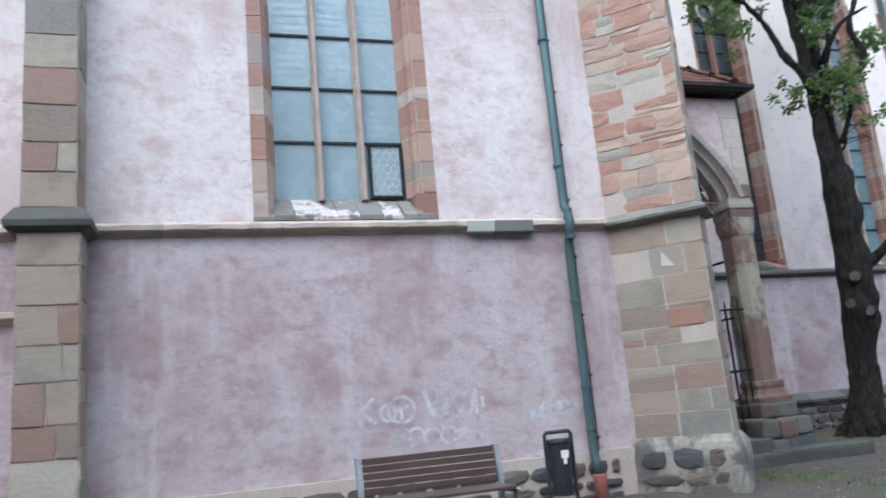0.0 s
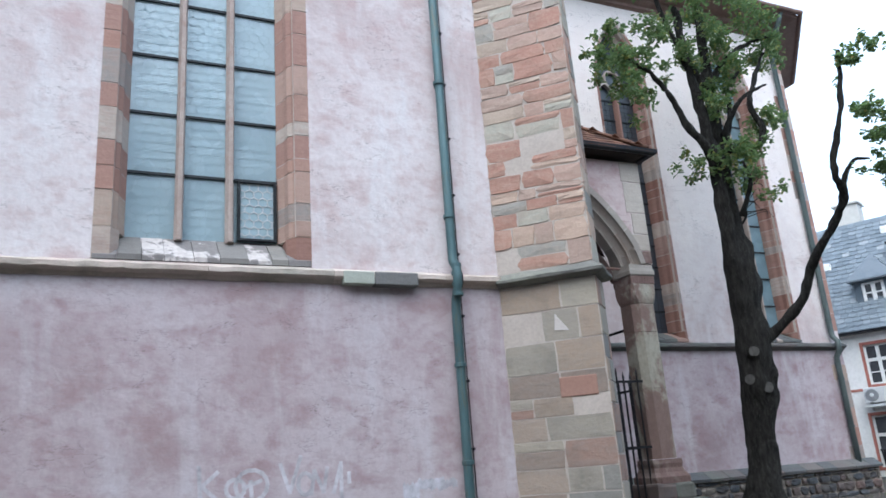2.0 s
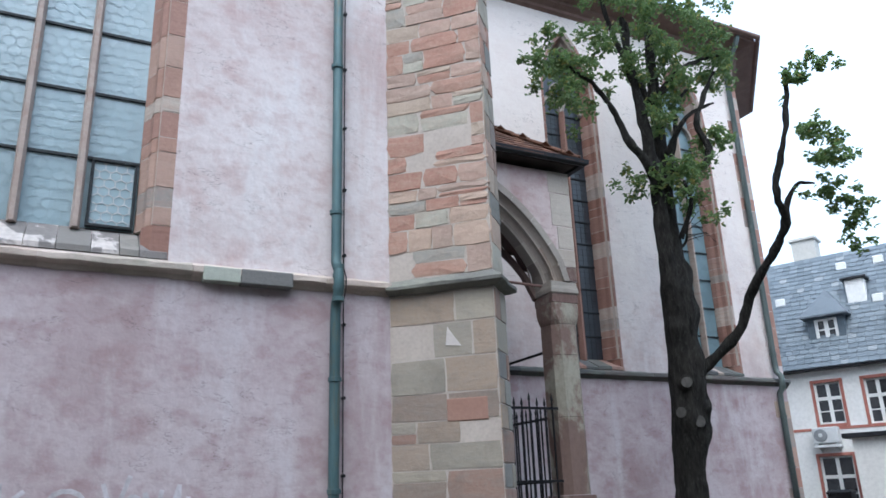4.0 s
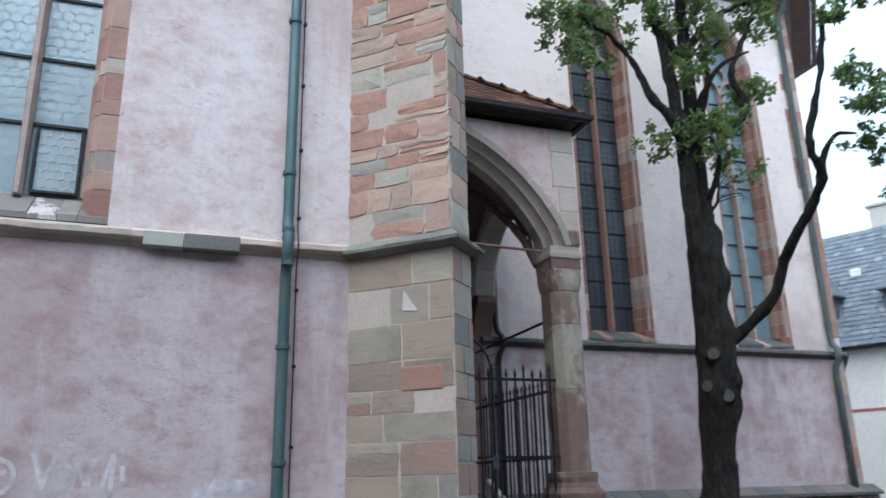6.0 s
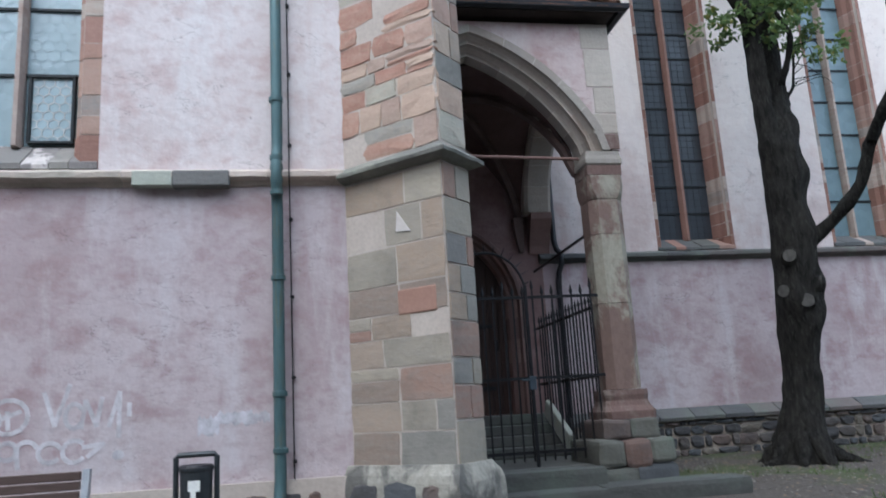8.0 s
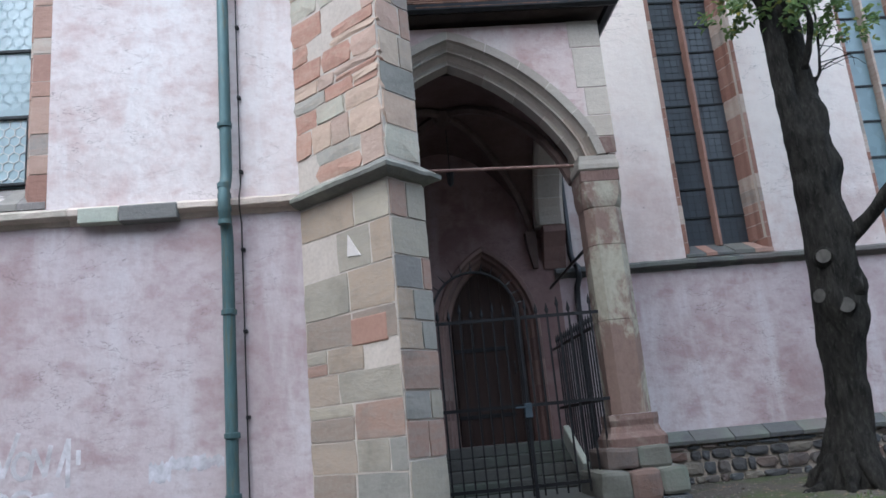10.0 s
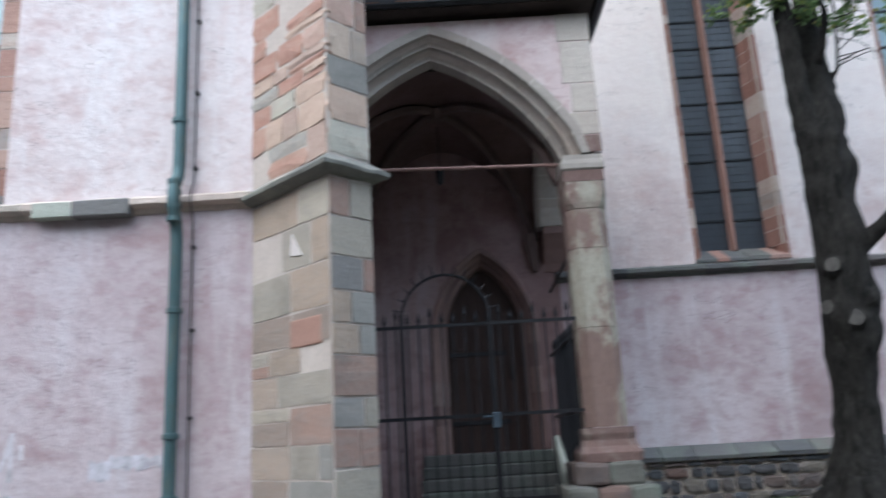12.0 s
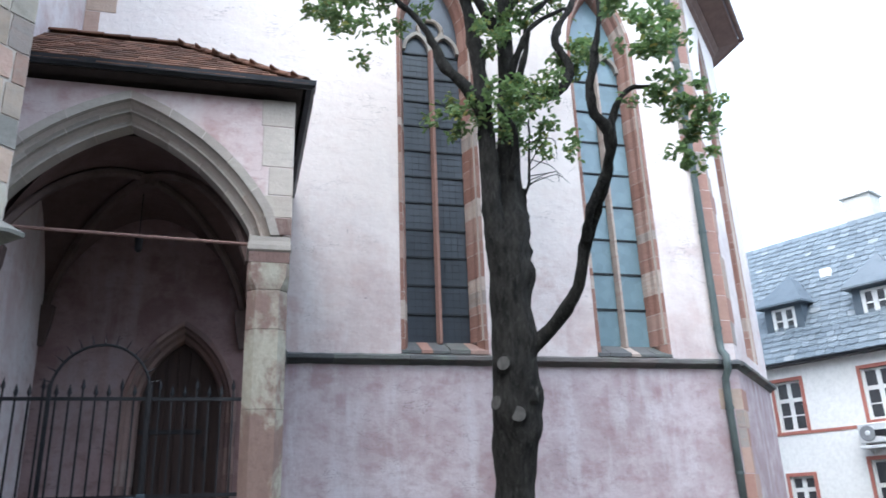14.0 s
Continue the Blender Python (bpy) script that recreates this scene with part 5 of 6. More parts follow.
def grass():
    r = random.Random(2)
    bm = bmesh.new()
    for _ in range(5200):
        x, y = r.uniform(4.5, 16), r.uniform(4.8, 11.6)
        if noise.noise((x * 0.55, y * 0.55, 3.0)) + 0.25 * noise.noise((x * 3, y * 3, 1.0)) < 0.08 or (x < 9.0 and y > 6.7 and (y > 8.2 or x < 6.2)):
            continue
        z = lie(x, y)
        for _ in range(3):
            a, hgt = r.uniform(0, 6.28), r.uniform(0.03, 0.085)
            d = Vector((math.cos(a), math.sin(a), 0))
            w = Vector((-d.y, d.x, 0)) * 0.005
            p = Vector((x + r.uniform(-0.03, 0.03), y + r.uniform(-0.03, 0.03), z - 0.01))
            q = p + d * hgt * 0.5 + Vector((0, 0, hgt))
            bm.faces.new([bm.verts.new(v) for v in (p - w, p + w, q)])
    solid("grass", bm, GRASS, "thin tufts of grass on the earth", "grass", kind="stuff")
    bm = bmesh.new()
    for _ in range(2600):
        x, y = r.uniform(3, 15.5), r.uniform(5, 11.9)
        if (5 < x < 9 and y > 6.7) or y > 7.6 and x < 5.2:
            continue
        s = r.uniform(0.008, 0.022)
        c = Vector((x, y, lie(x, y) + s * 0.3))
        vs = [bm.verts.new(c + Vector(q) * s * r.uniform(0.7, 1.3)) for q in ((1, 0, 0), (0, 1, 0), (-1, 0, 0), (0, -1, 0), (0, 0, 0.8))]
        for k in range(4):
            bm.faces.new((vs[k], vs[(k + 1) % 4], vs[4]))
    litter = bmesh.new()
    for _ in range(2400):
        x, y = r.uniform(5.5, 15.5), r.uniform(6.0, 11.85)
        if 5 < x < 9 and y > 8.0:
            continue
        a, s = r.uniform(0, 6.28), r.uniform(0.02, 0.045)
        c = Vector((x, y, lie(x, y) + 0.006))
        d, w = Vector((math.cos(a), math.sin(a), r.uniform(-0.1, 0.3))) * s, Vector((-math.sin(a), math.cos(a), r.uniform(-0.2, 0.2))) * s * 0.5
        litter.faces.new([litter.verts.new(c + q) for q in (-d, w, d, -w)])
    solid("fallen_leaves", litter, LITTER, "scattered dry brown fallen leaves", "leaves", kind="stuff")
    solid("gravel", bm, GRAVEL, "scattered small grey gravel stones", "gravel", kind="stuff")


GRASS = m_simple("grass_blades", (0.05, 0.085, 0.025), (0.1, 0.15, 0.045), 2, 0.7)
LITTER = m_simple("dry_leaf_litter", (0.09, 0.06, 0.04), (0.22, 0.16, 0.11), 4, 0.8)
GRAVEL = m_simple("grey_gravel", (0.12, 0.11, 0.10), (0.24, 0.22, 0.2), 3, 0.9)
grass()


# ---------------------------------------------------------------- choir eaves, downpipe and quoins
def eaves():
    t = thing("choir_eaves", (10, Y2, 11.4), "brown moulded eaves and roof edge of the choir", "eaves", kind="structure")
    c1 = Vector((15.6, Y2, 0))
    c2 = Vector((ax, ay, 0))
    d45 = Vector((math.cos(radians(45)), math.sin(radians(45)), 0))
    n1, n2, n3 = Vector((0, -1, 0)), Vector((d45.y, -d45.x, 0)), Vector((1, 0, 0))
    mit = lambda a, b: (a + b) / (1 + a.dot(b))
    line = [(Vector((XE, Y2, 0)), n1), (c1, mit(n1, n2)), (c2, mit(n2, n3)), (Vector((ax, ay + AL, 0)), mit(n3, Vector((d45.x, d45.y, 0)))), (Vector((15.6, ay + 1.7071 * AL, 0)), Vector((d45.x, d45.y, 0)))]
    prof = [(0.0, 11.0), (0.07, 11.05), (0.07, 11.12), (0.16, 11.2), (0.16, 11.27), (0.55, 11.36), (0.6, 11.36), (0.6, 11.5), (0.5, 11.56), (0.0, 11.56)]
    part("cornice", loft([[p + n * q + Vector((0, 0, z)) for q, z in prof] for p, n in line]), EAVES, t)
    roofp = [(0.62, 11.52), (-3.2, 15.5), (-3.2, 15.4), (0.55, 11.45)]
    part("roof_slope", loft([[p + n * q + Vector((0, 0, z)) for q, z in roofp] for p, n in line]), SLATE, t, "slate roof slope")
    part("gutter", loft([[p + n * (0.68 + 0.06 * math.cos(q)) + Vector((0, 0, 11.46 + 0.06 * math.sin(q))) for q in (2 * math.pi * k / 10 for k in range(10))] for p, n in line]), EAVES, t, "brown painted gutter")


eaves()
dp2 = thing("downpipe", (15.28, Y2 - 0.1, 0.2), "grey-green downpipe at the choir corner", "downpipe", "downpipes")
xk = 15.28
part("pipe", tube([(xk, Y2 - 0.6, 11.4), (xk, Y2 - 0.5, 11.2), (xk, Y2 - 0.1, 10.7), (xk, Y2 - 0.09, 3.7), (xk, Y2 - 0.1, 3.52), (xk, Y2 - 0.2, 3.42), (xk, Y2 - 0.2, 3.2), (xk, Y2 - 0.1, 3.08), (xk, Y2 - 0.09, 2.9), (xk, Y2 - 0.09, 0.15)], 0.06, 12), PIPEGREY, dp2, smooth=True)
for zz in (1.6, 2.6, 3.9, 5.6, 7.3, 9.0):
    part("ring", tube([(xk, Y2 - 0.09, zz - 0.02), (xk, Y2 - 0.09, zz + 0.02)], 0.072, 12), PIPEGREY, dp2)
choir_quoins = thing("choir_quoins", (15.5, Y2, 0.9), "red and grey corner stones of the choir", "quoin", kind="structure")
z = 0.9
while z < 11.0:
    h = random.uniform(0.28, 0.45)
    if not (z < S1 and z + h > S0):
        w = random.choice((0.16, 0.3, 0.42))
        part("quoin", box(15.6 - w, 15.6 - 0.002, Y2 - 0.006, Y2 + 0.2, z + 0.004, z + h - 0.004, 0.004), JAMB, choir_quoins)
        w2 = random.choice((0.16, 0.3, 0.42))
        part("quoin", box(0.0, w2, -0.006, 0.2, z + 0.004, z + h - 0.004, 0.004, None, APSE), JAMB, choir_quoins)
    z += h
west_quoins = thing("quoin_strip", (5.3, Y2, 7.2), "red sandstone corner strip above the porch roof", "quoin", kind="structure")
z = 7.2
while z < 11.0:
    h = random.uniform(0.25, 0.4)
    w = random.choice((0.22, 0.34, 0.44))
    part("quoin", box(XE + 0.002, XE + w, Y2 - 0.008, Y2 + 0.1, z + 0.004, z + h - 0.004, 0.004), UPPER_STONE, west_quoins)
    z += h


# ---------------------------------------------------------------- oak tree
def oak():
    g = lie(10.75, 10.15)
    t = thing("oak_tree", (10.75, 10.15, g), "old pollarded oak with knotty dark trunk and sparse green crown", "tree")
    line = [(10.82, 10.42, g - 0.1, 0.48), (10.83, 10.42, g + 0.1, 0.39), (10.85, 10.42, g + 0.4, 0.31), (10.93, 10.42, 1.0, 0.265), (10.98, 10.42, 1.4, 0.26), (11.0, 10.36, 1.8, 0.275), (11.0, 10.3, 2.2, 0.295), (11.0, 10.25, 2.84, 0.29),
            (11.0, 10.24, 3.4, 0.27), (11.02, 10.24, 3.9, 0.27), (11.03, 10.23, 4.4, 0.28), (11.07, 10.27, 4.8, 0.245), (11.12, 10.32, 5.2, 0.19), (11.15, 10.34, 5.7, 0.16), (11.2, 10.35, 6.6, 0.145), (11.22, 10.35, 7.4, 0.13),
            (11.22, 10.34, 8.2, 0.115), (11.22, 10.3, 9.2, 0.09), (11.3, 10.3, 10.2, 0.05)]
    burls = [((11.30, 10.1, 4.05), 0.11, 0.17), ((10.78, 10.1, 4.5), 0.10, 0.17), ((11.28, 10.1, 2.5), 0.08, 0.16), ((11.25, 10.1, 2.12), 0.05, 0.15), ((11.24, 9.98, 3.2), 0.08, 0.2), ((10.78, 10.1, 3.75), 0.06, 0.15), ((10.76, 10.1, 2.3), 0.08, 0.2), ((11.2, 10.1, 4.75), 0.08, 0.2)]
    bm = bmesh.new()
    pts, rad = [], []
    for a, b in zip(line, line[1:]):
        for k in range(7):
            f = k / 7
            pts.append(Vector(a[:3]).lerp(Vector(b[:3]), f))
            rad.append((a[3] + (b[3] - a[3]) * f) * 0.94)
    tube(pts, rad, 28, bm)
    for v in bm.verts:
        i = min(range(len(pts)), key=lambda k: (pts[k] - v.co).length)
        out = v.co - pts[i]
        if out.length > 1e-4:
            n1 = noise.noise(v.co * 1.9) * 0.14 + noise.noise(Vector((v.co.x * 11, v.co.y * 11, v.co.z * 1.6))) * 0.15 + abs(noise.noise(v.co * 4.0)) * 0.13
            swell = sum(h * math.exp(-(v.co - Vector(c)).length_squared / (w * w)) for c, h, w in burls)
            v.co += out * n1 + out.normalized() * swell
    trunk = part("trunk", bm, BARK, t, smooth=True)

    def limb(ps, r0, r1, n=9, name="limb"):
        ps = [Vector(p) for p in ps]
        out = []
        for i in range(len(ps) - 1):
            p0, p1, p2, p3 = ps[max(i - 1, 0)], ps[i], ps[i + 1], ps[min(i + 2, len(ps) - 1)]
            for k in range(5):
                f = k / 5
                out.append(0.5 * ((2 * p1) + (p2 - p0) * f + (2 * p0 - 5 * p1 + 4 * p2 - p3) * f * f + (3 * p1 - p0 - 3 * p2 + p3) * f ** 3))
        out.append(ps[-1])
        rr = [r0 + (r1 - r0) * i / (len(out) - 1) * (1 + 0.15 * noise.noise(out[i] * 3)) for i in range(len(out))]
        b = tube(out, rr, n)
        for v in b.verts:
            w = v.co * 6
            v.co += (Vector((noise.noise(w), noise.noise(w + Vector((5, 0, 0))), noise.noise(w + Vector((0, 5, 0))))) + 0.6 * Vector((noise.noise(w * 2.3), noise.noise(w * 2.3 + Vector((5, 0, 0))), 0))) * min(0.05, r0 * 0.42)
        part(name, b, BARK, t, smooth=True)
        return out
    limb([(11.06, 10.25, 2.85), (11.24, 10.1, 3.1), (11.6, 9.6, 3.62), (11.68, 9.2, 4.3), (11.72, 8.7, 4.8), (11.66, 8.34, 5.2), (11.42, 8.26, 5.5), (11.42, 8.1, 6.0), (11.5, 7.9, 6.7), (11.7, 7.9, 7.6)], 0.10, 0.04)
    limb([(11.1, 10.4, 3.6), (11.22, 10.38, 4.2), (11.27, 10.38, 4.8), (11.3, 10.36, 5.2), (11.36, 10.34, 5.36)], 0.16, 0.09, 12)
    limb([(10.93, 10.2, 3.9), (10.84, 10.15, 4.5), (10.80, 10.12, 5.2), (10.78, 10.12, 6.0), (10.75, 10.12, 6.9), (10.65, 10.1, 7.7), (10.5, 10.1, 8.6), (10.45, 10.1, 9.6)], 0.17, 0.06, 12)
    limb([(11.2, 10.3, 6.3), (11.32, 10.25, 6.9), (11.5, 10.2, 7.6), (11.55, 10.2, 8.1), (11.95, 10.2, 8.5)], 0.07, 0.03)
    limb([(11.64, 9.2, 4.2), (11.60, 8.95, 4.45), (11.67, 8.66, 4.78)], 0.06, 0.05)
    limb([(11.68, 8.36, 5.2), (11.72, 8.3, 5.5), (11.9, 8.2, 5.75), (12.2, 8.15, 5.8)], 0.055, 0.015)
    limb([(10.8, 10.12, 6.1), (10.62, 10.0, 6.5), (10.2, 10.0, 6.95), (9.98, 10.05, 7.5), (9.6, 10.0, 7.9), (9.0, 10.0, 8.2)], 0.10, 0.03)
    limb([(11.15, 10.2, 6.8), (11.7, 10.1, 6.7), (12.05, 10.0, 7.1), (11.9, 10.05, 7.7), (12.2, 10.1, 8.3), (12.6, 10.1, 9.0)], 0.09, 0.03)
    limb([(11.2, 10.25, 7.6), (10.8, 10.2, 8.3), (10.3, 10.2, 9.2), (10.1, 10.2, 10.0)], 0.08, 0.03)
    limb([(11.25, 10.3, 8.2), (11.6, 10.1, 8.7), (12.2, 10.0, 9.1), (13.0, 10.0, 9.4)], 0.07, 0.02)
    limb([(11.2, 10.2, 7.0), (11.4, 9.8, 7.6), (11.9, 9.6, 7.9)], 0.06, 0.02)
    limb([(11.02, 9.95, 5.3), (11.0, 9.6, 5.8), (10.7, 9.4, 6.1)], 0.05, 0.02)
    # bare twig from the stub
    tw = limb([(11.3, 10.3, 5.25), (11.37, 10.2, 5.38), (11.36, 10.08, 5.7), (11.38, 10.05, 6.3)], 0.03, 0.01, 7, "twig")
    r = random.Random(5)
    for k in range(9):
        p = tw[4 + k % (len(tw) - 4)]
        q = p + Vector((r.uniform(0.1, 0.35), r.uniform(-0.2, 0.2), r.uniform(-0.1, 0.3)))
        limb([p, q, q + Vector((r.uniform(0.0, 0.2), 0, r.uniform(-0.4, 0.05)))], 0.008, 0.003, 5, "twig")
    # roots that run out into the earth
    for q, ln in ((-2.9, 0.75), (-2.2, 0.6), (-1.5, 0.55), (-0.7, 0.8), (-0.1, 0.7), (2.6, 0.6)):
        c_, s_ = math.cos(q), math.sin(q)
        limb([(10.83 + 0.2 * c_, 10.42 + 0.2 * s_, g + 0.35), (10.83 + 0.42 * c_, 10.42 + 0.42 * s_, g + 0.08), (10.83 + ln * c_, 10.42 + ln * s_, g - 0.06)], 0.13, 0.05, 8, "root")
    # sawn knots
    def axis(z):
        k = min(range(len(pts)), key=lambda q: abs(pts[q].z - z))
        return Vector((pts[k].x, pts[k].y, z)), rad[k]
    for z, d, rad_ in ((2.84, (-0.75, -0.8, 0.1), 0.095), (2.24, (-0.25, -1, 0.05), 0.105), (2.38, (-1, -0.45, 0.1), 0.095), (2.5, (0.9, -0.7, 0), 0.12), (4.45, (-1, -0.6, 0.2), 0.10), (4.1, (1, -0.5, 0.3), 0.11)):
        c, rr_ = axis(z)
        d = Vector(d).normalized()
        p = c + d * (rr_ * 1.04 + 0.03)
        rings = [(0.15, 1.75), (0.09, 1.6), (0.045, 1.35), (0.012, 1.16), (0.0, 1.02), (0.02, 0.86)]
        kb = tube([p - d * q for q, _ in rings], [rad_ * k for _, k in rings], 18)
        for v in kb.verts:
            v.co += Vector((noise.noise(v.co * 7), noise.noise(v.co * 7 + Vector((9, 0, 0))), noise.noise(v.co * 7 + Vector((0, 9, 0))))) * 0.012
        kn = part("knot", kb, BARK, t, smooth=True)
        part("cut_face", tube([p - d * 0.03, p + d * 0.006], [rad_ * 0.98, rad_ * 0.9], 18), CUTWOOD, kn, "grey sawn wood")
    # crown
    cl = [((8.4, 9.5, 7.7), 0.36), ((8.8, 9.7, 7.4), 0.34), ((8.9, 10.0, 8.3), 0.36), ((9.5, 10.0, 8.1), 0.34), ((10.0, 10.2, 9.1), 0.5), ((10.6, 10.2, 9.7), 0.6), ((11.1, 10.2, 9.3), 0.55), ((11.7, 10.2, 9.9), 0.6), ((12.3, 10.1, 9.7), 0.6),
          ((13.0, 10.1, 9.4), 0.5), ((12.6, 10.2, 9.0), 0.4), ((11.3, 10.2, 8.6), 0.4), ((10.7, 10.1, 8.6), 0.36), ((11.0, 10.0, 7.5), 0.32), ((11.35, 9.95, 8.0), 0.28), ((10.95, 9.8, 6.15), 0.34), ((11.5, 9.9, 5.9), 0.3), ((11.15, 9.8, 6.5), 0.3), ((10.3, 10.1, 6.35), 0.28),
          ((12.2, 10.0, 7.35), 0.3), ((12.45, 10.1, 7.6), 0.2), ((8.3, 9.6, 8.3), 0.26), ((12.2, 7.62, 4.65), 0.14), ((12.45, 7.75, 5.15), 0.24), ((12.1, 7.8, 5.6), 0.24), ((12.0, 7.8, 6.1), 0.28), ((11.8, 7.5, 5.9), 0.22),
          ((11.3, 7.4, 6.25), 0.16), ((12.3, 7.8, 5.35), 0.2), ((11.6, 7.7, 7.3), 0.2), ((12.0, 7.6, 7.6), 0.22), ((11.75, 9.9, 6.8), 0.25), ((10.1, 10.2, 10.2), 0.5), ((11.2, 10.2, 10.6), 0.6), ((12.4, 10.2, 10.5), 0.5), ((11.95, 7.9, 6.5), 0.22)]
    rr = random.Random(11)
    cb = bmesh.new()
    for c, rad_ in cl:
        c = Vector(c)
        subs = [c + Vector((rr.gauss(0, 1), rr.gauss(0, 1), rr.gauss(0, 0.8))) * rad_ * 0.62 for _ in range(9)]
        rad_ = min(rad_, 0.46)
        n = int(400 * (rad_ / 0.36) ** 1.5)
        for _ in range(n):
            sc_ = rr.choice(subs)
            p = sc_ + Vector((rr.gauss(0, 1), rr.gauss(0, 1), rr.gauss(0, 1))) * rad_ * 0.17
            L, Wd = rr.uniform(0.06, 0.115), rr.uniform(0.02, 0.034)
            m = Matrix.Translation(p) @ Euler((rr.uniform(-0.9, 0.9), rr.uniform(-0.7, 0.9), rr.uniform(0, 6.28))).to_matrix().to_4x4()
            vs = [cb.verts.new(m @ Vector(q)) for q in ((0, 0, 0), (L * 0.35, Wd * 0.75, 0.012), (L * 0.75, Wd, 0.008), (L, 0, -0.012), (L * 0.75, -Wd, 0.008), (L * 0.35, -Wd * 0.75, 0.012))]
            cb.faces.new(vs[:4])
            cb.faces.new((vs[0], vs[3], vs[4], vs[5]))
    part("crown", cb, LEAF, t, "sparse clumps of green oak leaves", kind="stuff")


oak()


# ---------------------------------------------------------------- house beyond the apse
def house():
    o = Vector((22.37, 16.71, 0))
    ux, nx = Vector((0.414, -0.910, 0)), Vector((-0.910, -0.414, 0))
    hm = Matrix((ux, -nx, Vector((0, 0, 1)))).transposed().to_4x4()
    hm.translation = o
    t = thing("town_house", o, "white rendered house with red window surrounds and slate mansard roof", "house")
    wins = [(-2.29, -1.58, 2.86, 4.14), (-0.03, 0.70, 2.94, 4.16), (1.35, 2.03, 2.86, 4.15), (-0.22, 0.68, 0.5, 2.02), (-2.28, -1.66, 0.9, 1.75), (-4.6, -3.9, 2.86, 4.14), (3.4, 4.1, 2.86, 4.15)]
    holes = [[(a, c), (b, c), (b, d), (a, d)] for a, b, c, d in wins]
    part("wall", pierced([(-9, -0.5), (12, -0.5), (12, 4.6), (-9, 4.6)], holes, 0.35, hm), RENDER_WHITE, t, "white rendered wall")
    part("red_band", box(-9, 12, -0.015, 0.05, 2.77, 2.85, 0, None, hm), REDTRIM, t)
    for a, b, c, d in wins:
        s = None
        for q in ((a - 0.09, a, c - 0.09, d + 0.09), (b, b + 0.09, c - 0.09, d + 0.09), (a, b, d, d + 0.09), (a, b, c - 0.09, c)):
            s = box(q[0] + 0.001, q[1] - 0.001, -0.02, 0.12, q[2], q[3], 0.004, s, hm)
        w = part("window_surround", s, REDTRIM, t, "dull red window surround")
        f = None
        mx = (a + b) / 2
        zt = c + (d - c) * 0.62
        bars = [(a, a + 0.05, c, d), (b - 0.05, b, c, d), (mx - 0.05, mx + 0.05, c, d), (a, b, c, c + 0.06), (a, b, d - 0.05, d), (a, b, zt - 0.05, zt + 0.05), (a, b, c + (zt - c) * 0.5 - 0.015, c + (zt - c) * 0.5 + 0.015)]
        for i, q in enumerate(bars):
            f = box(q[0], q[1], 0.08 + 0.003 * i, 0.13 + 0.003 * i, q[2], q[3], 0, f, hm)
        part("window_frame", f, WHITEPAINT, w, "white painted cross window")
        part("pane", box(a, b, 0.125, 0.133, c, d, 0, None, hm), GLASS_WIN, w)
        part("window_back", box(a - 0.05, b + 0.05, 0.45, 0.5, c - 0.1, d + 0.1, 0, None, hm), GLASS_DARK, w)
    part("eaves_board", box(-9.2, 12.2, -0.32, 0.3, 4.52, 4.6, 0.01, None, hm), ZINC, t, "dark gutter board")
    slope = [(-0.36, 4.58), (2.2, 8.6), (5.5, 9.0), (5.5, 4.58)]
    part("roof", loft([[hm @ Vector((u, d, z)) for d, z in slope] for u in (-9.2, 12.2)]), SLATE, t, "blue-grey slate roof")
    # slates in rows
    sl = bmesh.new()
    up = Vector((0, 2.56, 4.02)).normalized()
    nrm = Vector((0, -4.02, 2.56)).normalized()
    rr = random.Random(3)
    L = math.hypot(2.56, 4.02)
    r = 0
    while r * 0.19 < L - 0.1:
        base = Vector((0, -0.36, 4.58)) + up * (0.19 * r + 0.1) + nrm * 0.012
        u = -5.0 + (r % 2) * 0.13
        while u < 6.5:
            w = rr.uniform(0.2, 0.3)
            tilt = nrm * rr.uniform(0.0, 0.012)
            vs = [hm @ (base + Vector((u + a, 0, 0)) + up * b + (tilt if b < 0 else Vector()) + nrm * (0.014 if b < 0 else 0.0)) for a, b in ((0.006, -0.08), (w / 2, -0.115), (w - 0.006, -0.08), (w - 0.006, 0.12), (0.006, 0.12))]
            sl.faces.new([sl.verts.new(v) for v in vs])
            u += w
        r += 1
    part("slate_covering", sl, SLATES, t, "overlapping slates", kind="stuff")

    def dormer(u0):
        d0 = 0.22
        z0, z1 = 5.38, 6.24
        part("dormer_wall", pierced([(u0 - 0.15, z0 - 0.1), (u0 + 0.9, z0 - 0.1), (u0 + 0.9, z1), (u0 - 0.15, z1)], [[(u0 + 0.05, z0 + 0.07), (u0 + 0.70, z0 + 0.07), (u0 + 0.70, z1 - 0.12), (u0 + 0.05, z1 - 0.12)]], 1.6, hm @ Matrix.Translation((0, d0, 0))), SLATE, t, "slate-hung dormer cheeks")
        a, b, c, d = u0 + 0.05, u0 + 0.70, z0 + 0.07, z1 - 0.12
        w = part("dormer_window", box(a, b, d0 + 0.06, d0 + 0.07, c, d, 0, None, hm), GLASS_WIN, t, "dark dormer window pane")
        for i, q in enumerate(((a, a + 0.09, c, d), (b - 0.09, b, c, d), ((a + b) / 2 - 0.06, (a + b) / 2 + 0.06, c, d), (a, b, c, c + 0.09), (a, b, d - 0.06, d), (a, b, (c + d) / 2 - 0.02, (c + d) / 2 + 0.02))):
            part("frame_bar", box(q[0], q[1], d0 + 0.01 + 0.003 * i, d0 + 0.055 + 0.0007 * i, q[2], q[3], 0, None, hm), WHITEPAINT, w, "white painted bar")
        bm = bmesh.new()
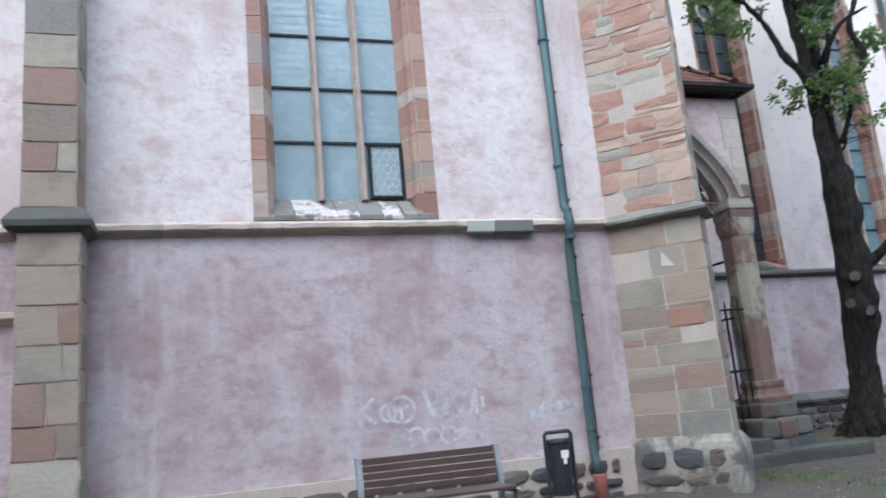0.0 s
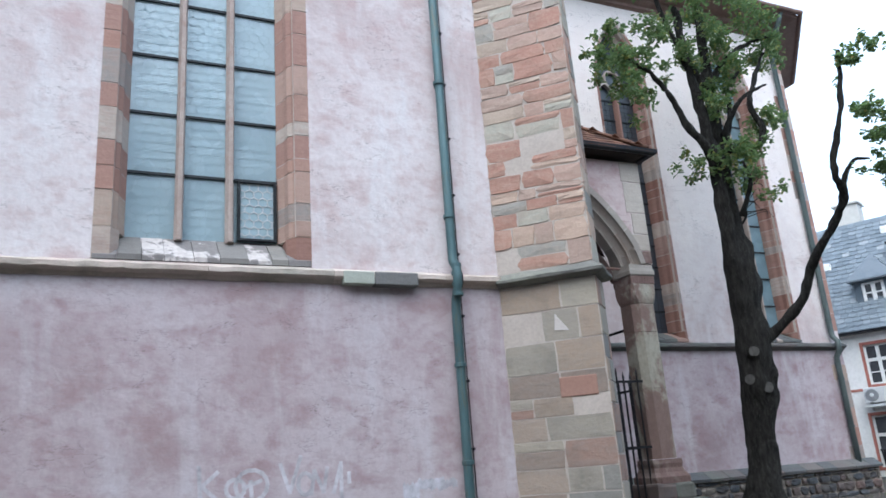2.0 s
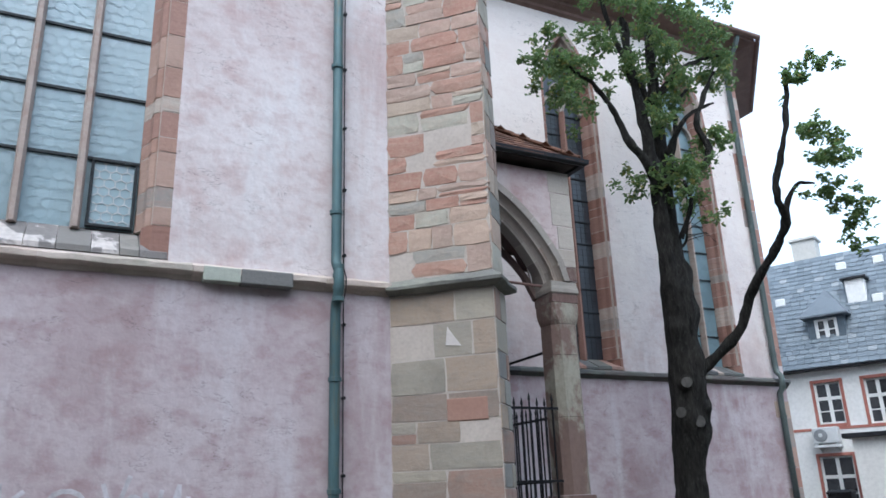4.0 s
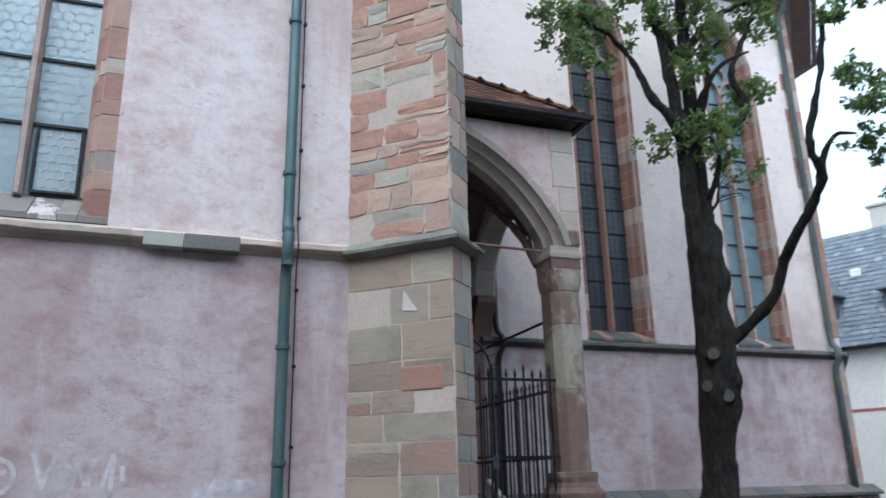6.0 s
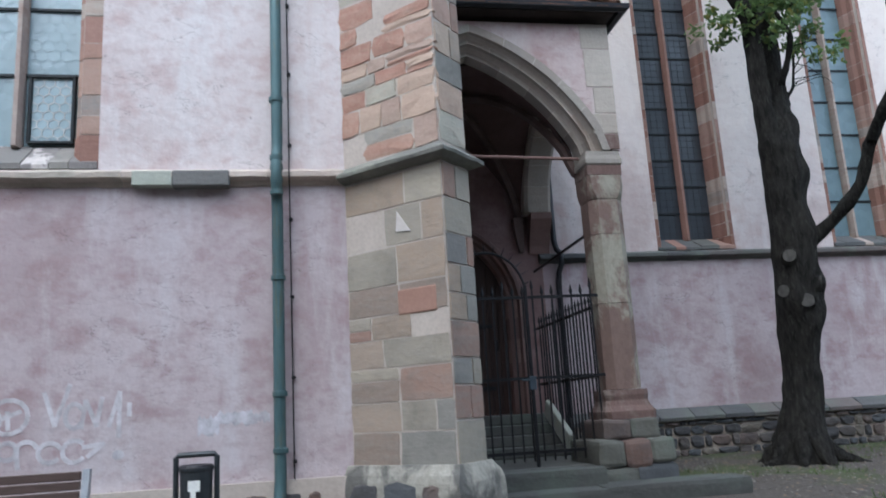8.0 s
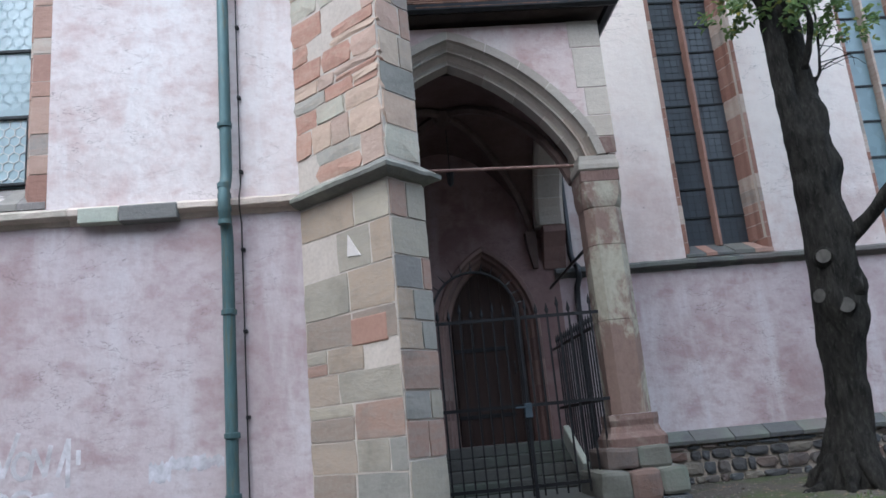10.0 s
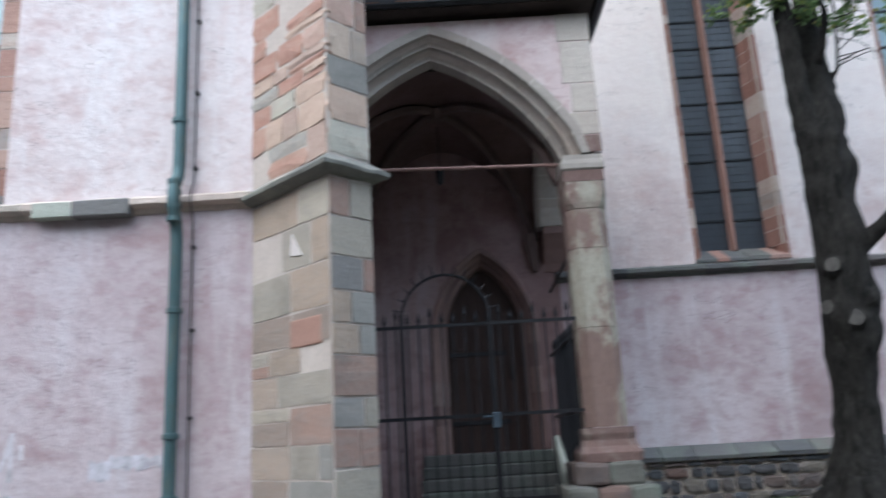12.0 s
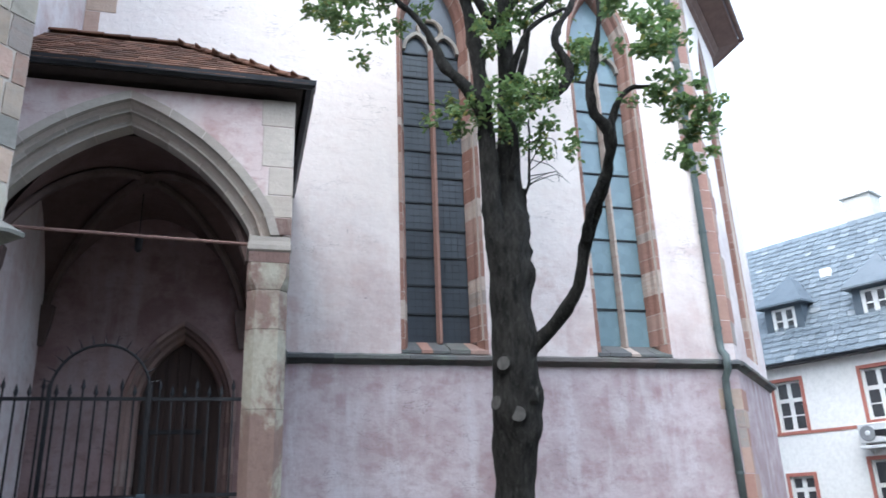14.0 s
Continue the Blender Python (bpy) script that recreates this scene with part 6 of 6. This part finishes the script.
        e = [(u0 - 0.30, d0 - 0.25, z1 - 0.02), (u0 + 1.05, d0 - 0.25, z1 - 0.02), (u0 + 1.05, d0 + 1.6, z1 + 0.05), (u0 - 0.30, d0 + 1.6, z1 + 0.05)]
        lo = [bm.verts.new(hm @ Vector((x, y, z - 0.05))) for x, y, z in e]
        hi = [bm.verts.new(hm @ Vector(q)) for q in e]
        ap = bm.verts.new(hm @ Vector((u0 + 0.375, d0 + 0.75, z1 + 0.95)))
        bm.faces.new(lo[::-1])
        for i in range(4):
            bm.faces.new((lo[i], lo[(i + 1) % 4], hi[(i + 1) % 4], hi[i]))
            bm.faces.new((hi[i], hi[(i + 1) % 4], ap))
        part("dormer_roof", bm, SLATE, t, "pyramidal slate dormer roof")
    for u0 in (-2.15, 0.22, 2.6):
        dormer(u0)
    part("chimney", box(-0.45, 0.3, 2.2, 2.9, 7.6, 9.3, 0.01, None, hm), CHIMNEY, t, "pale rendered chimney")
    part("chimney_cap", box(-0.52, 0.37, 2.13, 2.97, 9.3, 9.39, 0.01, None, hm), CHIMNEY, t)
    part("roof_hatch", box(1.2, 1.75, 0.9, 1.9, 6.4, 7.35, 0.02, None, hm), RENDER_WHITE, t, "pale vent shaft")
    part("hatch_cap", box(1.1, 1.85, 0.8, 2.0, 7.35, 7.42, 0.01, None, hm), ZINC, t)
    for u, zz in ((0.9, 8.0), (2.0, 8.0), (-1.0, 7.0), (1.9, 6.6)):
        dd = -0.36 + (zz - 4.58) / 4.02 * 2.56
        part("skylight", box(u, u + 0.3, dd - 0.1, dd + 0.06, zz - 0.1, zz + 0.16, 0.02, None, hm), WHITEPAINT, t, "small pale roof light")
    ac = thing("air_conditioner", hm @ Vector((0.15, -0.3, 2.3)), "pale grey air-conditioning unit on the house wall", "air conditioner")
    part("casing", box(-0.2, 0.5, -0.42, -0.1, 2.38, 2.84, 0.02, None, hm), ACGREY, ac)
    fan = part("fan_grille", tube([hm @ Vector((0.02, -0.42, 2.61)), hm @ Vector((0.02, -0.44, 2.61))], [0.19, 0.17], 20), ZINC2, ac, "round fan grille")
    part("fan_hub", tube([hm @ Vector((0.02, -0.44, 2.61)), hm @ Vector((0.02, -0.452, 2.61))], [0.06, 0.05], 12), ACGREY, fan)
    for u in (-0.1, 0.4):
        part("bracket", loft([[hm @ Vector((u + a, d, z)) for d, z in ((0.0, 2.15), (0.0, 2.379), (-0.42, 2.379), (-0.42, 2.34))] for a in (-0.02, 0.02)]), ACGREY, ac)
    part("drip_tray", box(-0.2, 0.5, -0.44, -0.02, 2.26, 2.33, 0.01, None, hm), ACGREY, ac)
    an = thing("annex", hm @ Vector((4, -1, 0)), "low white annex with a dark flat roof edge", "annex")
    part("wall", box(1.25, 9.0, -2.4, -0.02, -0.5, 2.38, 0, None, hm), RENDER_WHITE, an)
    part("roof_edge", box(1.05, 9.2, -2.6, -0.01, 2.38, 2.5, 0.01, None, hm), ZINC, an)
    wb = thing("wheelie_bin", hm @ Vector((0.9, -1.2, 0)), "black wheeled rubbish bin by the house", "rubbish bin")
    part("body", loft([[hm @ Vector((0.55 + a, -1.5 + b, z)) for a, b in ((-k, -k), (k, -k), (k, k), (-k, k))] for z, k in ((0.1, 0.24), (0.98, 0.3))]), IRON, wb)
    part("lid", loft([[hm @ Vector((0.55 + a, -1.5 + b, z)) for a, b in ((-k, -k), (k, -k), (k, k), (-k, k))] for z, k in ((0.985, 0.32), (1.03, 0.32), (1.09, 0.26))]), IRON, wb)


CHIMNEY = m_simple("pale_chimney_render", (0.5, 0.48, 0.44), (0.62, 0.6, 0.56), 3, 0.9)
ACGREY = m_simple("pale_grey_casing", (0.55, 0.56, 0.56), (0.63, 0.64, 0.64), 4, 0.5)
ZINC2 = m_simple("grey_grille", (0.25, 0.26, 0.27), (0.33, 0.34, 0.35), 6, 0.5, 0.4)


def m_slates():
    m, nt, b = mat("slate_rows", 0.5, spec=0.5)
    geo = nt.nodes.new("ShaderNodeNewGeometry")
    c = ramp(nt, geo.outputs["Random Per Island"], [(0.0, (0.11, 0.135, 0.16)), (0.5, (0.14, 0.17, 0.195)), (0.93, (0.17, 0.20, 0.225)), (1.0, (0.26, 0.28, 0.29))])
    nt.links.new(c, b.inputs["Base Color"])
    return m


SLATES = m_slates()
house()


# ---------------------------------------------------------------- plinths and coping of the choir
plinth = solid("plinth_choir", box(8.25, 15.75, Y2 - 0.17, Y2 - 0.002, -0.3, 0.74), MORTAR_DARK, "rubble stone plinth below the choir wall", "plinth", kind="structure")
x = 8.18
while x < 15.75:
    w = random.uniform(0.35, 0.6)
    e = min(15.78, x + w)
    part("coping_stone", prism([(Y2 + 0.01, 0.745), (Y2 - 0.25, 0.745), (Y2 - 0.26, 0.80 + random.uniform(-0.01, 0.01)), (Y2 - 0.04, 0.93), (Y2 + 0.01, 0.93)], "x", x + 0.007, e - 0.007), SLATEGREY, plinth)
    x = e
part("apse_plinth", box(0.0, AL + 0.12, -0.17, -0.002, -0.3, 0.74, 0, None, APSE), MORTAR_DARK, plinth)
part("apse_coping", loft([[APSE @ Vector((u, d, z)) for d, z in ((0.01, 0.745), (-0.25, 0.745), (-0.26, 0.8), (-0.04, 0.93), (0.01, 0.93))] for u in (0.05, AL + 0.18)]), SLATEGREY, plinth)
plinth_near = solid("plinth_near", box(-16, 4.7, Y1 - 0.07, Y1 - 0.002, -0.4, 0.60, 0.0), MORTAR, "mortared rubble plinth at the foot of the plaster", "plinth", kind="structure")

REDBLOCK = m_simple("brick_red_sandstone", (0.30, 0.175, 0.135), (0.36, 0.22, 0.175), 3, 0.9, 0, 0.2, 0.3, 0.01)
# ---------------------------------------------------------------- single stones, last
courses(plinth, frame2d(8.3, Y2 - 0.20, 0), 7.4, 0.08, 0.735, ROUGH, 0.12, 0.36, 0.10, 0.2, 0.06, 0.018, seed=4, jut=0.02)
courses(plinth_near, frame2d(-3.0, Y1 - 0.085, 0), 7.5, 0.0, 0.52, ROUGH, 0.16, 0.5, 0.12, 0.24, 0.04, 0.05, seed=7, jut=0.01)
courses(buttress, bl, LB, 0.66, S0 - 0.03, ASHLAR, 0.22, 0.72, 0.2, 0.36, 0.09, 0.011, seed=33, jut=0.003, skip=0.04, proud=0.0025, split=0.22)
courses(buttress, bl, LB, S1, 11.0, ASHLAR_UP, 0.2, 0.6, 0.13, 0.30, 0.09, 0.006, seed=22, jut=0.006, skip=0.05, proud=0.004, split=0.2)
courses(buttress, bf @ Matrix.Translation((0.003, 0, 0)), WB - 0.003, 0.66, S0 - 0.03, ASHLAR_GREY[:2] + ASHLAR, 0.16, 0.36, 0.22, 0.38, 0.09, 0.012, seed=23, jut=0.004, proud=0.008)
courses(buttress, bf @ Matrix.Translation((0.003, 0, 0)), WB - 0.003, S1, 11.0, ASHLAR_UP[:6] + ASHLAR[:3] + ASHLAR_GREY[:1], 0.16, 0.36, 0.2, 0.34, 0.09, 0.012, seed=24, jut=0.004, proud=0.008)
courses(buttress, bl @ Matrix.Translation((0.05, -0.13, 0)), 1.0, -0.1, 0.56, ROUGH, 0.2, 0.5, 0.16, 0.3, 0.04, 0.05, seed=25)
part("red_stone", box(0.585, 1.0, -0.011, 0.05, 1.935, 2.155, 0.012, None, bl, 2), REDBLOCK, buttress, "smooth brick-red sandstone block")
part("mortar_patch", loft([[bl @ Vector((u, d, z)) for u, z in ((0.60, 2.68), (0.76, 2.66), (0.62, 2.86))] for d in (-0.012, 0.03)]), WHITEMORTAR, buttress, "white mortar patch")
part("lower_core", box(-1.775, -1.225, 7.405, Y1, -0.4, S0 - 0.05), MORTAR, lbut)
courses(lbut, frame2d(-1.78, 7.40, 0), 0.56, -0.1, S0 - 0.06, ASHLAR + ASHLAR_UP[:2], 0.22, 0.5, 0.25, 0.42, 0.07, seed=26)
courses(lbut, frame2d(-1.76, 7.42, 0), 0.5, S1 + 0.05, 11.0, ASHLAR + ASHLAR_UP[:2], 0.22, 0.5, 0.25, 0.42, 0.05, seed=27)
courses(lbut, frame2d(-1.22, 7.475, 90), 0.38, -0.1, S0 - 0.06, ASHLAR, 0.18, 0.4, 0.25, 0.42, 0.05, seed=28)
courses(lbut, frame2d(-1.25, 7.475, 90), 0.38, S1 + 0.05, 11.0, ASHLAR, 0.18, 0.4, 0.25, 0.42, 0.02, seed=29)
